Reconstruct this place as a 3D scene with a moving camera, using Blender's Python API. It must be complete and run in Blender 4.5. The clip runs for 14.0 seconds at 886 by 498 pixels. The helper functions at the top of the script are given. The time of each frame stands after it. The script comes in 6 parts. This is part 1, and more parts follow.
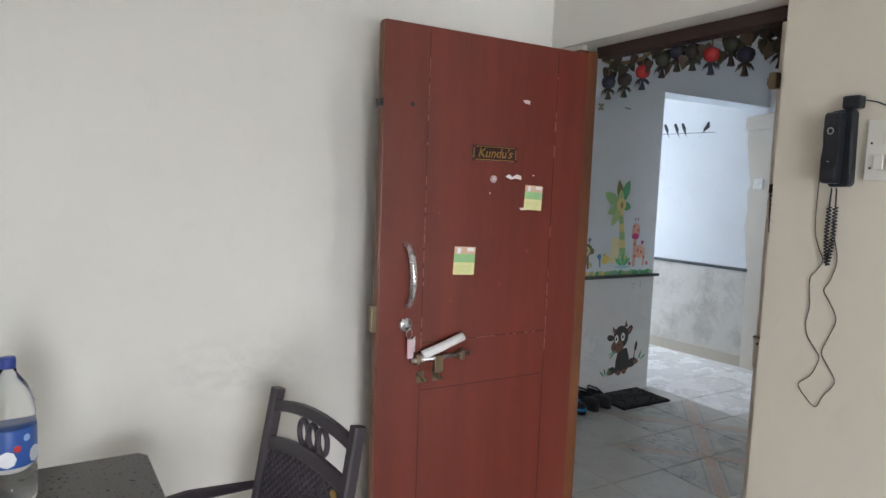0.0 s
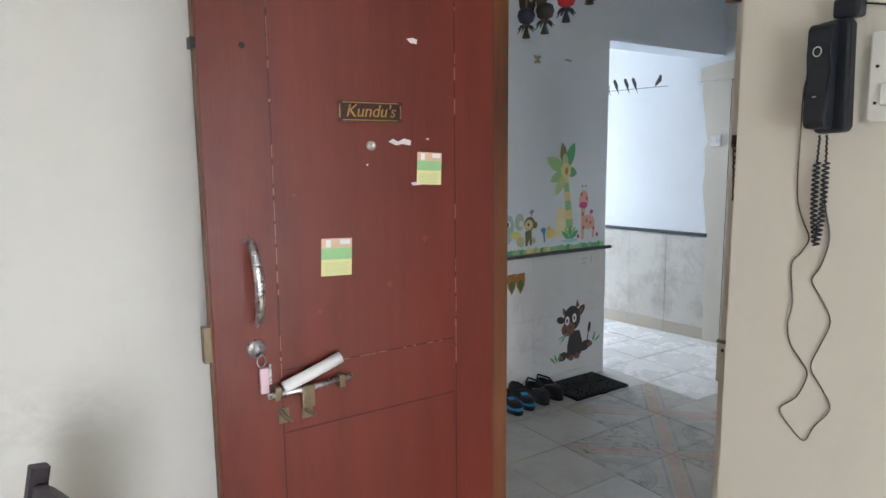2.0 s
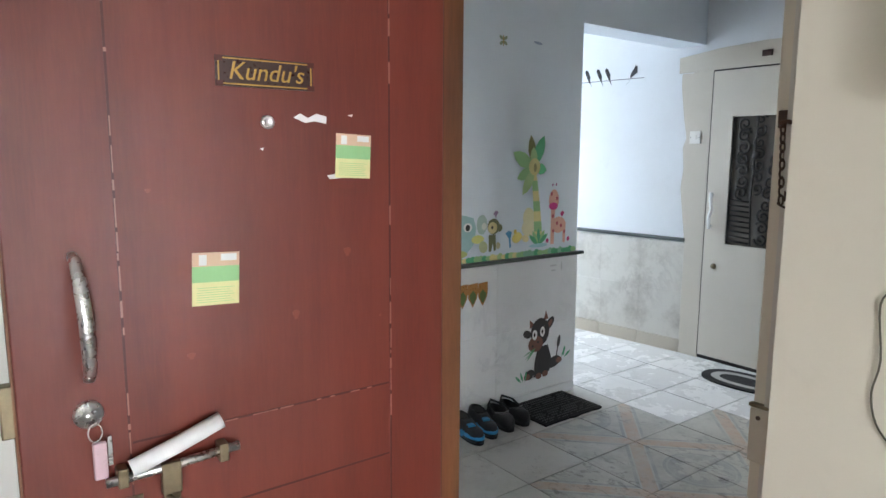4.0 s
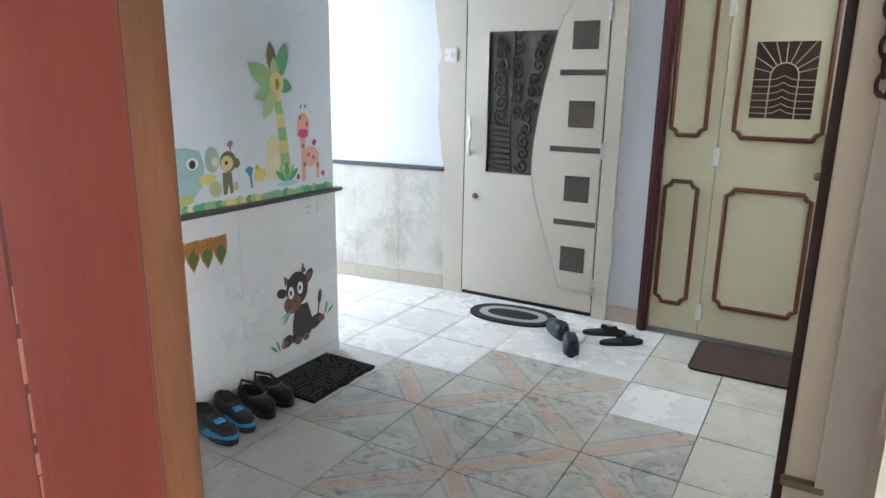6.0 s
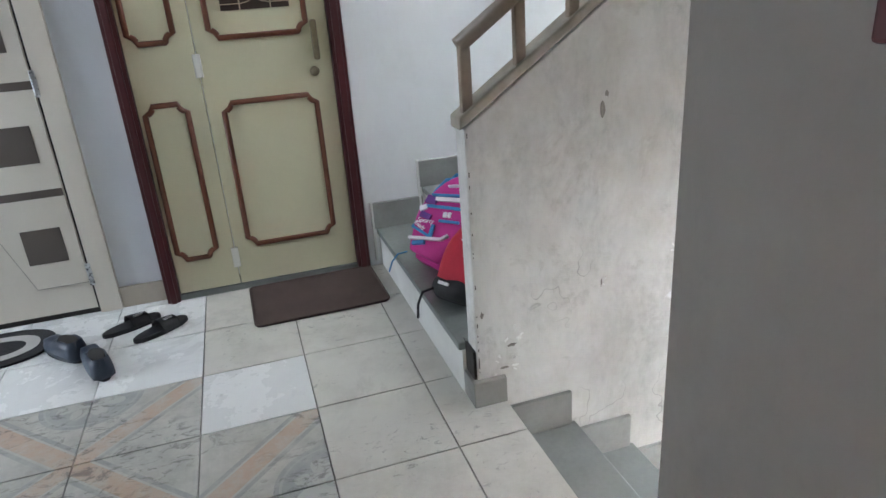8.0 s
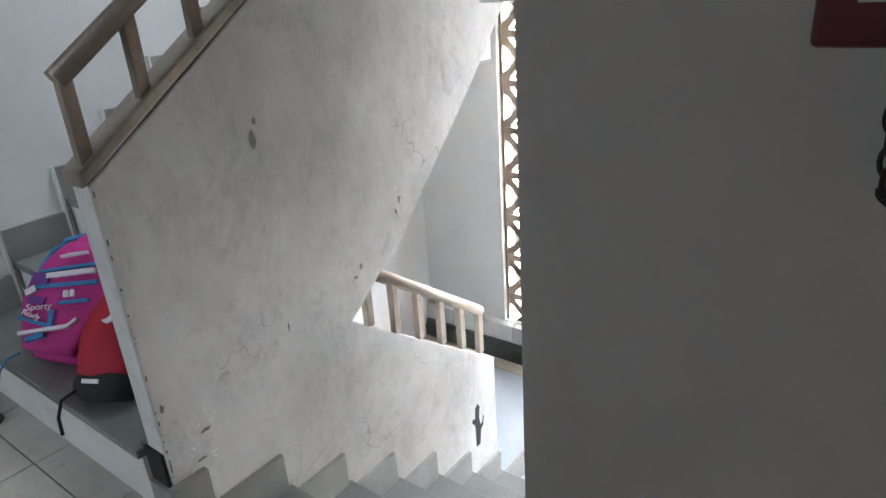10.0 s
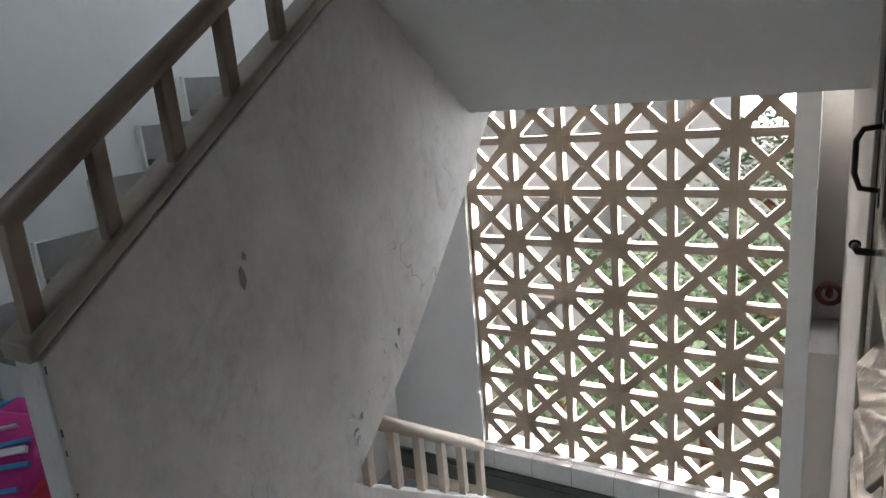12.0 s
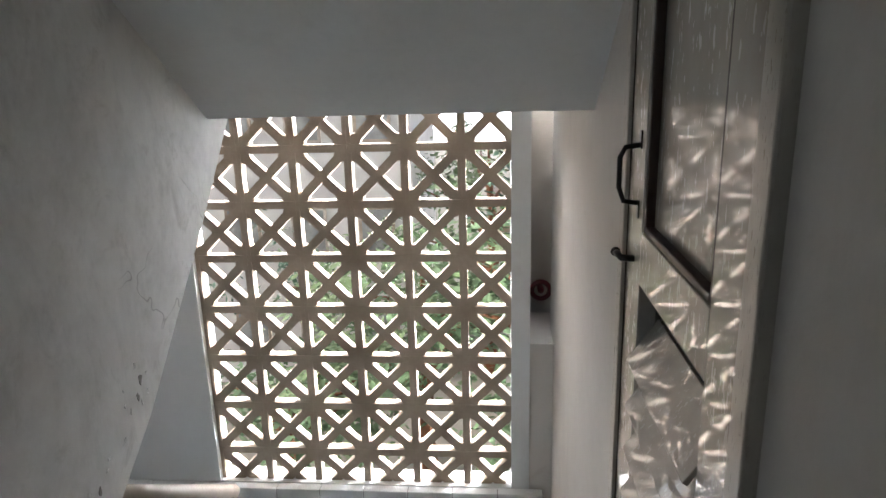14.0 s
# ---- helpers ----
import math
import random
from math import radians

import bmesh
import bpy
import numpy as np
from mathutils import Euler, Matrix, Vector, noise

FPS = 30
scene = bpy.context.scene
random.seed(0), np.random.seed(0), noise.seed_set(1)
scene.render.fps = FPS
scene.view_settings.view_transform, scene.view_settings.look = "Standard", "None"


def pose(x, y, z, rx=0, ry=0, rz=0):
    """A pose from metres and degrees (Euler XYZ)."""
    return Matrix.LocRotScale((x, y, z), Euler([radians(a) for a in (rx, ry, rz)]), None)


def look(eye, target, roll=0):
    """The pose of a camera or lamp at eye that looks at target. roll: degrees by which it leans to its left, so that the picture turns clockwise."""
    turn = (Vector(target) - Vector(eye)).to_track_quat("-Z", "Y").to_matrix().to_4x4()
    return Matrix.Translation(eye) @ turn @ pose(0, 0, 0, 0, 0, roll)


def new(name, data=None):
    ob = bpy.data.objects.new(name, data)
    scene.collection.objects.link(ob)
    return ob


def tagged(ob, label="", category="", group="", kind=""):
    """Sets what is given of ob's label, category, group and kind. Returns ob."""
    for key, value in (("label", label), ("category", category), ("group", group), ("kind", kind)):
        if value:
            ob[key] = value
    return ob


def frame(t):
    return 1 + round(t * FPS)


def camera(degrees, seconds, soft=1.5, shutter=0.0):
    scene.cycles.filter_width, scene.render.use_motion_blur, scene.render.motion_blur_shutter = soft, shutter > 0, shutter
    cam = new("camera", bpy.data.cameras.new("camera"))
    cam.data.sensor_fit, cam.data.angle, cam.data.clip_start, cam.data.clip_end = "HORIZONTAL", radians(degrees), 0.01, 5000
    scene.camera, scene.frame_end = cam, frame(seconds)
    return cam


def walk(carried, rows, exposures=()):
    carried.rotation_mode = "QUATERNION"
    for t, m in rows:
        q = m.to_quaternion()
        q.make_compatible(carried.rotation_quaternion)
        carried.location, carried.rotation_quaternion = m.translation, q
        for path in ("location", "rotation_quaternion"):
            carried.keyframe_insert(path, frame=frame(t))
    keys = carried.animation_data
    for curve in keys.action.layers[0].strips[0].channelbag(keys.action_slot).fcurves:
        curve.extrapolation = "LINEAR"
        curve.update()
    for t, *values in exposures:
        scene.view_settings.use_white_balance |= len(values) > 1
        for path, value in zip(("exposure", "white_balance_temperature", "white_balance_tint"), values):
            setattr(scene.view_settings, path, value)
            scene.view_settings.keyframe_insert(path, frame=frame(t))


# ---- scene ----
cam = camera(68.1, 14.0)
PATH = [
    (0, (0.113, 0.041, 1.534), (1.128, 1.752, 1.334), 2.1),
    (0.5, (0.193, 0.207, 1.559), (1.3, 1.868, 1.432), 3.4),
    (1, (0.284, 0.277, 1.546), (1.376, 1.943, 1.361), 1.3),
    (1.5, (0.498, 0.336, 1.537), (1.64, 1.965, 1.325), 0.0),
    (2, (0.64, 0.399, 1.527), (1.737, 2.047, 1.245), -0.5),
    (2.5, (0.716, 0.47, 1.52), (1.917, 2.043, 1.23), 0.7),
    (2.7, (0.75, 0.516, 1.532), (2.0, 2.059, 1.289), 0.6),
    (4.8, (1.117, 0.929, 1.48), (2.264, 2.535, 1.158), 0.3),
    (5, (1.149, 0.982, 1.486), (2.428, 2.489, 1.185), 1.1),
    (5.5, (1.242, 1.157, 1.468), (2.794, 2.345, 1.044), 2.4),
    (6, (1.426, 1.311, 1.421), (3.101, 2.291, 0.94), 0.9),
    (6.5, (1.662, 1.476, 1.373), (3.458, 2.163, 0.823), 1.1),
    (7, (1.825, 1.607, 1.346), (3.711, 1.837, 0.719), 2.5),
    (7.5, (1.979, 1.738, 1.345), (3.829, 1.512, 0.622), 2.1),
    (8, (2.173, 1.719, 1.311), (3.957, 1.198, 0.574), -4.2),
    (8.5, (2.294, 1.686, 1.333), (3.967, 0.916, 0.553), -6.3),
    (9, (2.38, 1.737, 1.357), (3.837, 0.582, 0.622), -5.0),
    (9.2, (2.39, 1.74, 1.341), (3.65, 0.417, 0.529), -2.3),
    (11.3, (2.695, 1.728, 1.297), (3.787, 0.203, 0.599), -4.3),
    (11.5, (2.727, 1.697, 1.307), (3.823, 0.16, 0.643), -4.6),
    (11.7, (2.766, 1.658, 1.316), (3.841, 0.084, 0.709), -4.0),
    (12, (2.84, 1.63, 1.316), (3.841, -0.03, 0.826), -5.1),
    (12.5, (2.896, 1.615, 1.308), (3.48, -0.21, 0.734), -4.2),
    (13, (2.956, 1.631, 1.32), (3.353, -0.238, 0.728), -4.5),
    (13.5, (3.039, 1.627, 1.331), (3.351, -0.264, 0.761), -3.1),
    (14, (3.041, 1.551, 1.32), (3.207, -0.375, 0.804), -1.6),
]
walk(cam, [(t, look(eye, target, roll)) for t, eye, target, roll in PATH], [(0, 0.88, 6350, 15), (2.7, 1.14, 6350, 14), (5.0, 1.5, 6400, 12), (5.7, 1.76, 6400, 13), (7.0, 1.65, 6400, 14), (8.0, 1.5, 6300, 14), (9.2, 1.26, 6250, 14), (11.3, 0.02, 6250, 14), (12.5, -0.32, 6350, 14), (14.0, -0.3, 6350, 14)])

# ---- world, sun, large lights ----
world = bpy.data.worlds.new("world")
scene.world = world
world.use_nodes = True
sky = world.node_tree.nodes.new("ShaderNodeTexSky")
sky.sky_type, sky.sun_disc = "NISHITA", False
sky.sun_elevation, sky.sun_rotation = radians(55), radians(75)
sky.air_density, sky.dust_density = 1.0, 4.0
bg = world.node_tree.nodes["Background"]
bg.inputs["Strength"].default_value = 0.15
world.node_tree.links.new(sky.outputs["Color"], bg.inputs["Color"])


def area(name, eye, target, w, h, watts, colour=(1.0, 1.0, 1.0)):
    data = bpy.data.lights.new(name, "AREA")
    data.shape, data.size, data.size_y, data.energy, data.color = "RECTANGLE", w, h, watts, colour
    ob = new(name, data)
    ob.matrix_world = look(eye, target)
    return ob


sun_data = bpy.data.lights.new("sun", "SUN")
sun_data.energy, sun_data.angle, sun_data.color = 4.5, radians(12), (1.0, 0.96, 0.9)
sun = new("sun", sun_data)
sun.matrix_world = look((11, -6, 14), (3, -8.5, 0))
area("screen_daylight", (3.5, -2.9, 2.35), (3.6, 0.2, 0.0), 3.0, 1.9, 2300, (0.92, 0.97, 1.0))
area("screen_side_daylight", (1.5, -3.5, 0.3), (3.95, 0.2, 0.3), 2.4, 3.0, 3300, (0.92, 0.97, 1.0))
# stands in for daylight from above; the upper opening is added, out of view
area("upper_opening_daylight", (3.9, -2.1, 4.0), (4.2, 0.5, 2.6), 1.9, 1.6, 22, (0.85, 0.94, 1.0))
area("corridor_daylight", (4.62, 6.1, 1.55), (4.2, 2.4, 0.5), 1.0, 1.5, 27, (0.85, 0.94, 1.0))
area("balcony_door_daylight", (-0.22, -2.68, 1.02), (0.5, 2.2, 0.3), 1.05, 1.95, 28, (0.92, 0.97, 1.0))

# ---- materials ----


def nodes_of(name):
    m = bpy.data.materials.new(name)
    m.use_nodes = True
    t = m.node_tree
    return m, t, t.nodes["Principled BSDF"]


def add_node(t, kind, **values):
    n = t.nodes.new(kind)
    for key, value in values.items():
        if key == "op":
            n.operation = value
        else:
            n.inputs[key].default_value = value
    return n


def calc(t, op, a, b=None):
    n = t.nodes.new("ShaderNodeMath")
    n.operation = op
    for k, v in enumerate((a, b)):
        if v is None:
            continue
        if isinstance(v, (int, float)):
            n.inputs[k].default_value = v
        else:
            t.links.new(v, n.inputs[k])
    return n.outputs[0]


def blend(t, fac, a, b):
    n = t.nodes.new("ShaderNodeMix")
    n.data_type = "RGBA"
    for s, v in ((n.inputs[0], fac), (n.inputs[6], a), (n.inputs[7], b)):
        if isinstance(v, (int, float)):
            s.default_value = v
        elif isinstance(v, tuple):
            s.default_value = (*v, 1)
        else:
            t.links.new(v, s)
    return n.outputs[2]


def ramp(t, fac, lo, hi):
    n = t.nodes.new("ShaderNodeMapRange")
    t.links.new(fac, n.inputs[0])
    n.inputs[1].default_value, n.inputs[2].default_value = lo, hi
    return n.outputs[0]


def noise_of(t, scale, detail=4.0, rough=0.6, stretch=None, coord="Object", distort=0.0):
    n = t.nodes.new("ShaderNodeTexNoise")
    n.inputs["Scale"].default_value, n.inputs["Detail"].default_value = scale, detail
    n.inputs["Roughness"].default_value, n.inputs["Distortion"].default_value = rough, distort
    if coord == "World":
        src = t.nodes.new("ShaderNodeNewGeometry").outputs["Position"]
    else:
        src = t.nodes.new("ShaderNodeTexCoord").outputs["Object"]
    mp = t.nodes.new("ShaderNodeMapping")
    if stretch:
        mp.inputs["Scale"].default_value = stretch
    t.links.new(src, mp.inputs[0])
    t.links.new(mp.outputs[0], n.inputs["Vector"])
    return n.outputs["Fac"]


def bump_of(t, p, height, strength=0.2, dist=0.01):
    n = t.nodes.new("ShaderNodeBump")
    n.inputs["Strength"].default_value, n.inputs["Distance"].default_value = strength, dist
    t.links.new(height, n.inputs["Height"])
    t.links.new(n.outputs[0], p.inputs["Normal"])


def stuff_mat(name, colour, second, rough=0.6, big=2.0, fine=40.0, metal=0.0, relief=0.12, amount=0.6, stretch=None, coord="World", sharp=(0.35, 0.7), third=None, coat=0.0):
    """A surface with large blotches and fine grain."""
    m, t, p = nodes_of(name)
    a = noise_of(t, big, 5, 0.6, stretch, coord)
    b = noise_of(t, fine, 3, 0.6, stretch, coord)
    fac = calc(t, "MULTIPLY", ramp(t, a, *sharp), amount)
    col = blend(t, fac, colour, second)
    col = blend(t, calc(t, "MULTIPLY", ramp(t, b, 0.4, 0.75), 0.25 * amount), col, third or second)
    t.links.new(col, p.inputs["Base Color"])
    p.inputs["Metallic"].default_value = metal
    r = calc(t, "ADD", calc(t, "MULTIPLY", b, 0.25), rough - 0.12)
    t.links.new(r, p.inputs["Roughness"])
    p.inputs["Coat Weight"].default_value = coat
    if relief:
        bump_of(t, p, b, relief, 0.004)
    return m


def wall_paint(name, base, dirt, stain=0.35, low=0.35, cracks=False, rough=0.75, scuff=None, smudge=0.0):
    """Painted plaster with patches, scuffs and faint trowel waves."""
    m, t, p = nodes_of(name)
    a = noise_of(t, 1.3, 6, 0.62, None, "World")
    b = noise_of(t, 7.0, 6, 0.7, None, "World", 0.6)
    c = noise_of(t, 160.0, 2, 0.5, None, "World")
    col = blend(t, calc(t, "MULTIPLY", ramp(t, a, 0.42, 0.75), stain), base, dirt)
    col = blend(t, calc(t, "MULTIPLY", ramp(t, b, 0.58, 0.78), stain * 0.9), col, dirt)
    if smudge:
        s = ramp(t, noise_of(t, 2.6, 8, 0.72, (1, 1.2, 0.6), "World", 0.4), 0.44, 0.72)
        s = calc(t, "MULTIPLY", s, ramp(t, noise_of(t, 34, 4, 0.7, (1, 1, 0.7), "World"), 0.2, 0.75))
        col = blend(t, calc(t, "MULTIPLY", s, smudge), col, tuple(0.55 * v for v in dirt))
    if cracks:
        v = t.nodes.new("ShaderNodeTexNoise")
        v.inputs["Scale"].default_value, v.inputs["Detail"].default_value = 3.4, 3.0
        t.links.new(t.nodes.new("ShaderNodeNewGeometry").outputs["Position"], v.inputs["Vector"])
        line = calc(t, "ABSOLUTE", calc(t, "SUBTRACT", v.outputs["Fac"], 0.5))
        thin = calc(t, "SUBTRACT", 1.0, ramp(t, line, 0.0, 0.004))
        patch = ramp(t, noise_of(t, 2.1, 2, 0.5, None, "World"), 0.6, 0.66)
        col = blend(t, calc(t, "MULTIPLY", calc(t, "MULTIPLY", thin, patch), 0.55), col, (0.12, 0.11, 0.1))
    if scuff:
        sep = t.nodes.new("ShaderNodeSeparateXYZ")
        t.links.new(t.nodes.new("ShaderNodeNewGeometry").outputs["Position"], sep.inputs[0])
        dx = calc(t, "DIVIDE", calc(t, "SUBTRACT", sep.outputs[0], scuff[0]), 0.34)
        dz = calc(t, "DIVIDE", calc(t, "SUBTRACT", sep.outputs[2], scuff[2]), 0.16)
        d = calc(t, "SQRT", calc(t, "ADD", calc(t, "MULTIPLY", dx, dx), calc(t, "MULTIPLY", dz, dz)))
        near = calc(t, "SUBTRACT", 1.0, ramp(t, d, 0.1, 1.0))
        rub = ramp(t, noise_of(t, 9, 6, 0.7, (1, 1, 1.6), "World", 0.8), 0.42, 0.66)
        col = blend(t, calc(t, "MULTIPLY", calc(t, "MULTIPLY", near, rub), 0.3), col, (0.4, 0.38, 0.36))
    t.links.new(col, p.inputs["Base Color"])
    p.inputs["Roughness"].default_value = rough
    h = calc(t, "ADD", calc(t, "MULTIPLY", c, 0.15), calc(t, "MULTIPLY", b, 0.6))
    bump_of(t, p, h, 0.25, 0.006)
    return m


FAR_Y0 = 2.27
cream_wall = wall_paint("cream_wall", (0.76, 0.745, 0.69), (0.62, 0.605, 0.55), 0.3)
scuffed_wall = wall_paint("scuffed_wall", (0.76, 0.745, 0.69), (0.62, 0.605, 0.55), 0.3, scuff=(0.62, FAR_Y0, 0.88))
beige_wall = wall_paint("beige_wall", (0.72, 0.67, 0.57), (0.58, 0.53, 0.45), 0.3)
reveal_wall = wall_paint("reveal_wall", (0.62, 0.57, 0.48), (0.48, 0.43, 0.36), 0.4)
shaft_paint = wall_paint("shaft_paint", (0.57, 0.55, 0.51), (0.43, 0.41, 0.38), 0.4, smudge=0.25)
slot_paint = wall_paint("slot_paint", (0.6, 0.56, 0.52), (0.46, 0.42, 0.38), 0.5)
lobby_white = wall_paint("lobby_white", (0.76, 0.78, 0.8), (0.6, 0.6, 0.6), 0.3)
stair_white = wall_paint("stair_white", (0.78, 0.79, 0.79), (0.62, 0.61, 0.58), 0.35, smudge=0.14)
parapet_paint = wall_paint("parapet_paint", (0.7, 0.69, 0.665), (0.36, 0.345, 0.31), 0.8, cracks=True, smudge=0.6)
soffit_paint = wall_paint("soffit_paint", (0.72, 0.73, 0.72), (0.56, 0.56, 0.54), 0.4, cracks=True, smudge=0.25)
bluish_white = wall_paint("bluish_white", (0.7, 0.76, 0.82), (0.6, 0.65, 0.7), 0.25)
ceiling_paint = wall_paint("ceiling_paint", (0.78, 0.78, 0.77), (0.66, 0.65, 0.63), 0.25)
leaf_red = stuff_mat("leaf_red", (0.152, 0.027, 0.016), (0.085, 0.014, 0.009), 0.36, 1.6, 30, 0, 0.04, 0.75, (6, 6, 0.5), "Object", third=(0.22, 0.045, 0.025))
jamb_wood = stuff_mat("jamb_wood", (0.21, 0.078, 0.026), (0.07, 0.026, 0.011), 0.5, 2.2, 34, 0, 0.15, 0.85, (5, 5, 0.6), "Object")
dark_wood = stuff_mat("dark_wood", (0.035, 0.018, 0.013), (0.06, 0.03, 0.02), 0.5, 3, 40, 0, 0.1, 0.6)
maroon = stuff_mat("maroon", (0.075, 0.013, 0.015), (0.035, 0.008, 0.009), 0.4, 3, 50, 0, 0.06, 0.6, (4, 4, 0.6))
trim_brown = stuff_mat("trim_brown", (0.16, 0.05, 0.022), (0.08, 0.025, 0.012), 0.42, 6, 60, 0, 0.06, 0.6)
door_olive = stuff_mat("door_olive", (0.6, 0.56, 0.38), (0.5, 0.46, 0.31), 0.5, 1.8, 60, 0, 0.03, 0.5)
door_beige = stuff_mat("door_beige", (0.62, 0.57, 0.49), (0.54, 0.49, 0.42), 0.42, 1.4, 70, 0, 0.03, 0.5)
door_beige_dark = stuff_mat("door_beige_dark", (0.55, 0.5, 0.42), (0.46, 0.41, 0.34), 0.5, 1.4, 70, 0, 0.03, 0.5)
inlay_brown = stuff_mat("inlay_brown", (0.1, 0.08, 0.066), (0.075, 0.06, 0.05), 0.45, 4, 120, 0, 0.03, 0.6)
black_iron = stuff_mat("black_iron", (0.022, 0.02, 0.02), (0.05, 0.045, 0.04), 0.4, 20, 120, 0.6, 0.1, 0.6)
rust_iron = stuff_mat("rust_iron", (0.05, 0.035, 0.028), (0.12, 0.06, 0.035), 0.6, 25, 120, 0.5, 0.2, 0.8)
chrome = stuff_mat("chrome", (0.7, 0.7, 0.7), (0.55, 0.55, 0.56), 0.28, 10, 90, 1.0, 0.02, 0.4)
satin_alu = stuff_mat("satin_alu", (0.78, 0.78, 0.77), (0.68, 0.68, 0.68), 0.32, 10, 90, 0.35, 0.02, 0.4)
brass_old = stuff_mat("brass_old", (0.25, 0.2, 0.13), (0.12, 0.1, 0.07), 0.4, 20, 90, 0.9, 0.05, 0.6)
seam_grey = stuff_mat("seam_grey", (0.36, 0.33, 0.28), (0.28, 0.25, 0.21), 0.6)
grille_back = stuff_mat("grille_back", (0.13, 0.11, 0.09), (0.09, 0.075, 0.06), 0.5, 9, 80)
# near-black colour standing in for the shade inside gaps, holes and hollows
shade_fill = stuff_mat("shade_fill", (0.02, 0.018, 0.017), (0.03, 0.026, 0.024), 0.8)
black_plastic = stuff_mat("black_plastic", (0.007, 0.009, 0.014), (0.014, 0.016, 0.022), 0.34, 8, 200, 0, 0.03, 0.5)
white_plastic = stuff_mat("white_plastic", (0.75, 0.73, 0.68), (0.64, 0.61, 0.55), 0.4, 5, 90, 0, 0.02, 0.5)
chair_plastic = stuff_mat("chair_plastic", (0.035, 0.028, 0.036), (0.055, 0.045, 0.055), 0.45, 4, 120, 0, 0.04, 0.5)
table_top = stuff_mat("table_top", (0.05, 0.045, 0.04), (0.075, 0.07, 0.062), 0.3, 3, 90, 0, 0.03, 0.5)
paper_white = stuff_mat("paper_white", (0.8, 0.8, 0.8), (0.66, 0.66, 0.66), 0.7, 12, 90, 0, 0.05, 0.4)
kota = stuff_mat("kota", (0.2, 0.215, 0.205), (0.12, 0.13, 0.125), 0.4, 3, 60, 0, 0.05, 0.8)
kota_dark = stuff_mat("kota_dark", (0.055, 0.065, 0.062), (0.1, 0.11, 0.105), 0.35, 3, 60, 0, 0.05, 0.7)
# landing stone: pale blue colour carries the reflected daylight of the screen
kota_sky_tint = stuff_mat("kota_sky_tint", (0.46, 0.53, 0.6), (0.36, 0.41, 0.46), 0.1, 2.5, 60, 0, 0.03, 0.7)
skirt_stone = stuff_mat("skirt_stone", (0.33, 0.33, 0.31), (0.2, 0.2, 0.185), 0.45, 4, 60, 0, 0.06, 0.8)
riser_white = wall_paint("riser_white", (0.7, 0.7, 0.67), (0.4, 0.39, 0.36), 0.7)
rail_paint = stuff_mat("rail_paint", (0.3, 0.235, 0.185), (0.17, 0.125, 0.095), 0.38, 7, 60, 0, 0.1, 0.8)
cap_paint = stuff_mat("cap_paint", (0.34, 0.3, 0.25), (0.2, 0.165, 0.13), 0.6, 7, 60, 0, 0.2, 0.8)
rail_pale = stuff_mat("rail_pale", (0.52, 0.45, 0.38), (0.34, 0.28, 0.22), 0.38, 7, 60, 0, 0.1, 0.8)
concrete = stuff_mat("concrete", (0.45, 0.36, 0.28), (0.28, 0.215, 0.165), 0.9, 3, 50, 0, 0.4, 0.9)
grout = stuff_mat("grout", (0.2, 0.19, 0.17), (0.12, 0.115, 0.1), 0.9, 3, 60)
rubber = stuff_mat("rubber", (0.008, 0.008, 0.01), (0.018, 0.018, 0.02), 0.75, 20, 160, 0, 0.3, 0.6)
shutter_paint = stuff_mat("shutter_paint", (0.46, 0.42, 0.36), (0.33, 0.3, 0.25), 0.3, 3, 60, 0, 0.06, 0.8, (3, 3, 0.7))
shutter_gloss = stuff_mat("shutter_gloss", (0.5, 0.46, 0.4), (0.36, 0.325, 0.27), 0.24, 3, 40, 0, 0.04, 0.8, (2, 2, 0.6), coat=0.5)


def marble(name, base, vein, wet=0.25, dirt=(0.42, 0.39, 0.34), dirty=0.3, scale=2.2, speck=0.0):
    m, t, p = nodes_of(name)
    a = noise_of(t, scale, 6, 0.66, (1, 1, 0.8), "World", 0.7)
    line = calc(t, "ABSOLUTE", calc(t, "SUBTRACT", a, 0.5))
    veins = calc(t, "SUBTRACT", 1.0, ramp(t, line, 0.0, 0.045))
    mask = ramp(t, noise_of(t, 1.7, 3, 0.5, None, "World"), 0.45, 0.7)
    col = blend(t, calc(t, "MULTIPLY", calc(t, "MULTIPLY", veins, mask), 0.5), base, vein)
    d = ramp(t, noise_of(t, 3.1, 6, 0.7, None, "World"), 0.48, 0.75)
    col = blend(t, calc(t, "MULTIPLY", d, dirty), col, dirt)
    if speck:
        dots = ramp(t, noise_of(t, 38, 5, 0.75, (1, 0.6, 1), "World", 0.8), 0.58, 0.66)
        where = ramp(t, noise_of(t, 3.0, 3, 0.6, None, "World"), 0.46, 0.62)
        col = blend(t, calc(t, "MULTIPLY", calc(t, "MULTIPLY", dots, where), speck), col, (0.12, 0.11, 0.1))
    inf = t.nodes.new("ShaderNodeObjectInfo")
    col = blend(t, calc(t, "MULTIPLY", inf.outputs["Random"], 0.14), col, dirt)
    t.links.new(col, p.inputs["Base Color"])
    r = calc(t, "ADD", calc(t, "MULTIPLY", d, 0.1), wet + 0.06)
    t.links.new(r, p.inputs["Roughness"])
    bump_of(t, p, noise_of(t, 40, 3, 0.6, None, "World"), 0.05, 0.003)
    return m


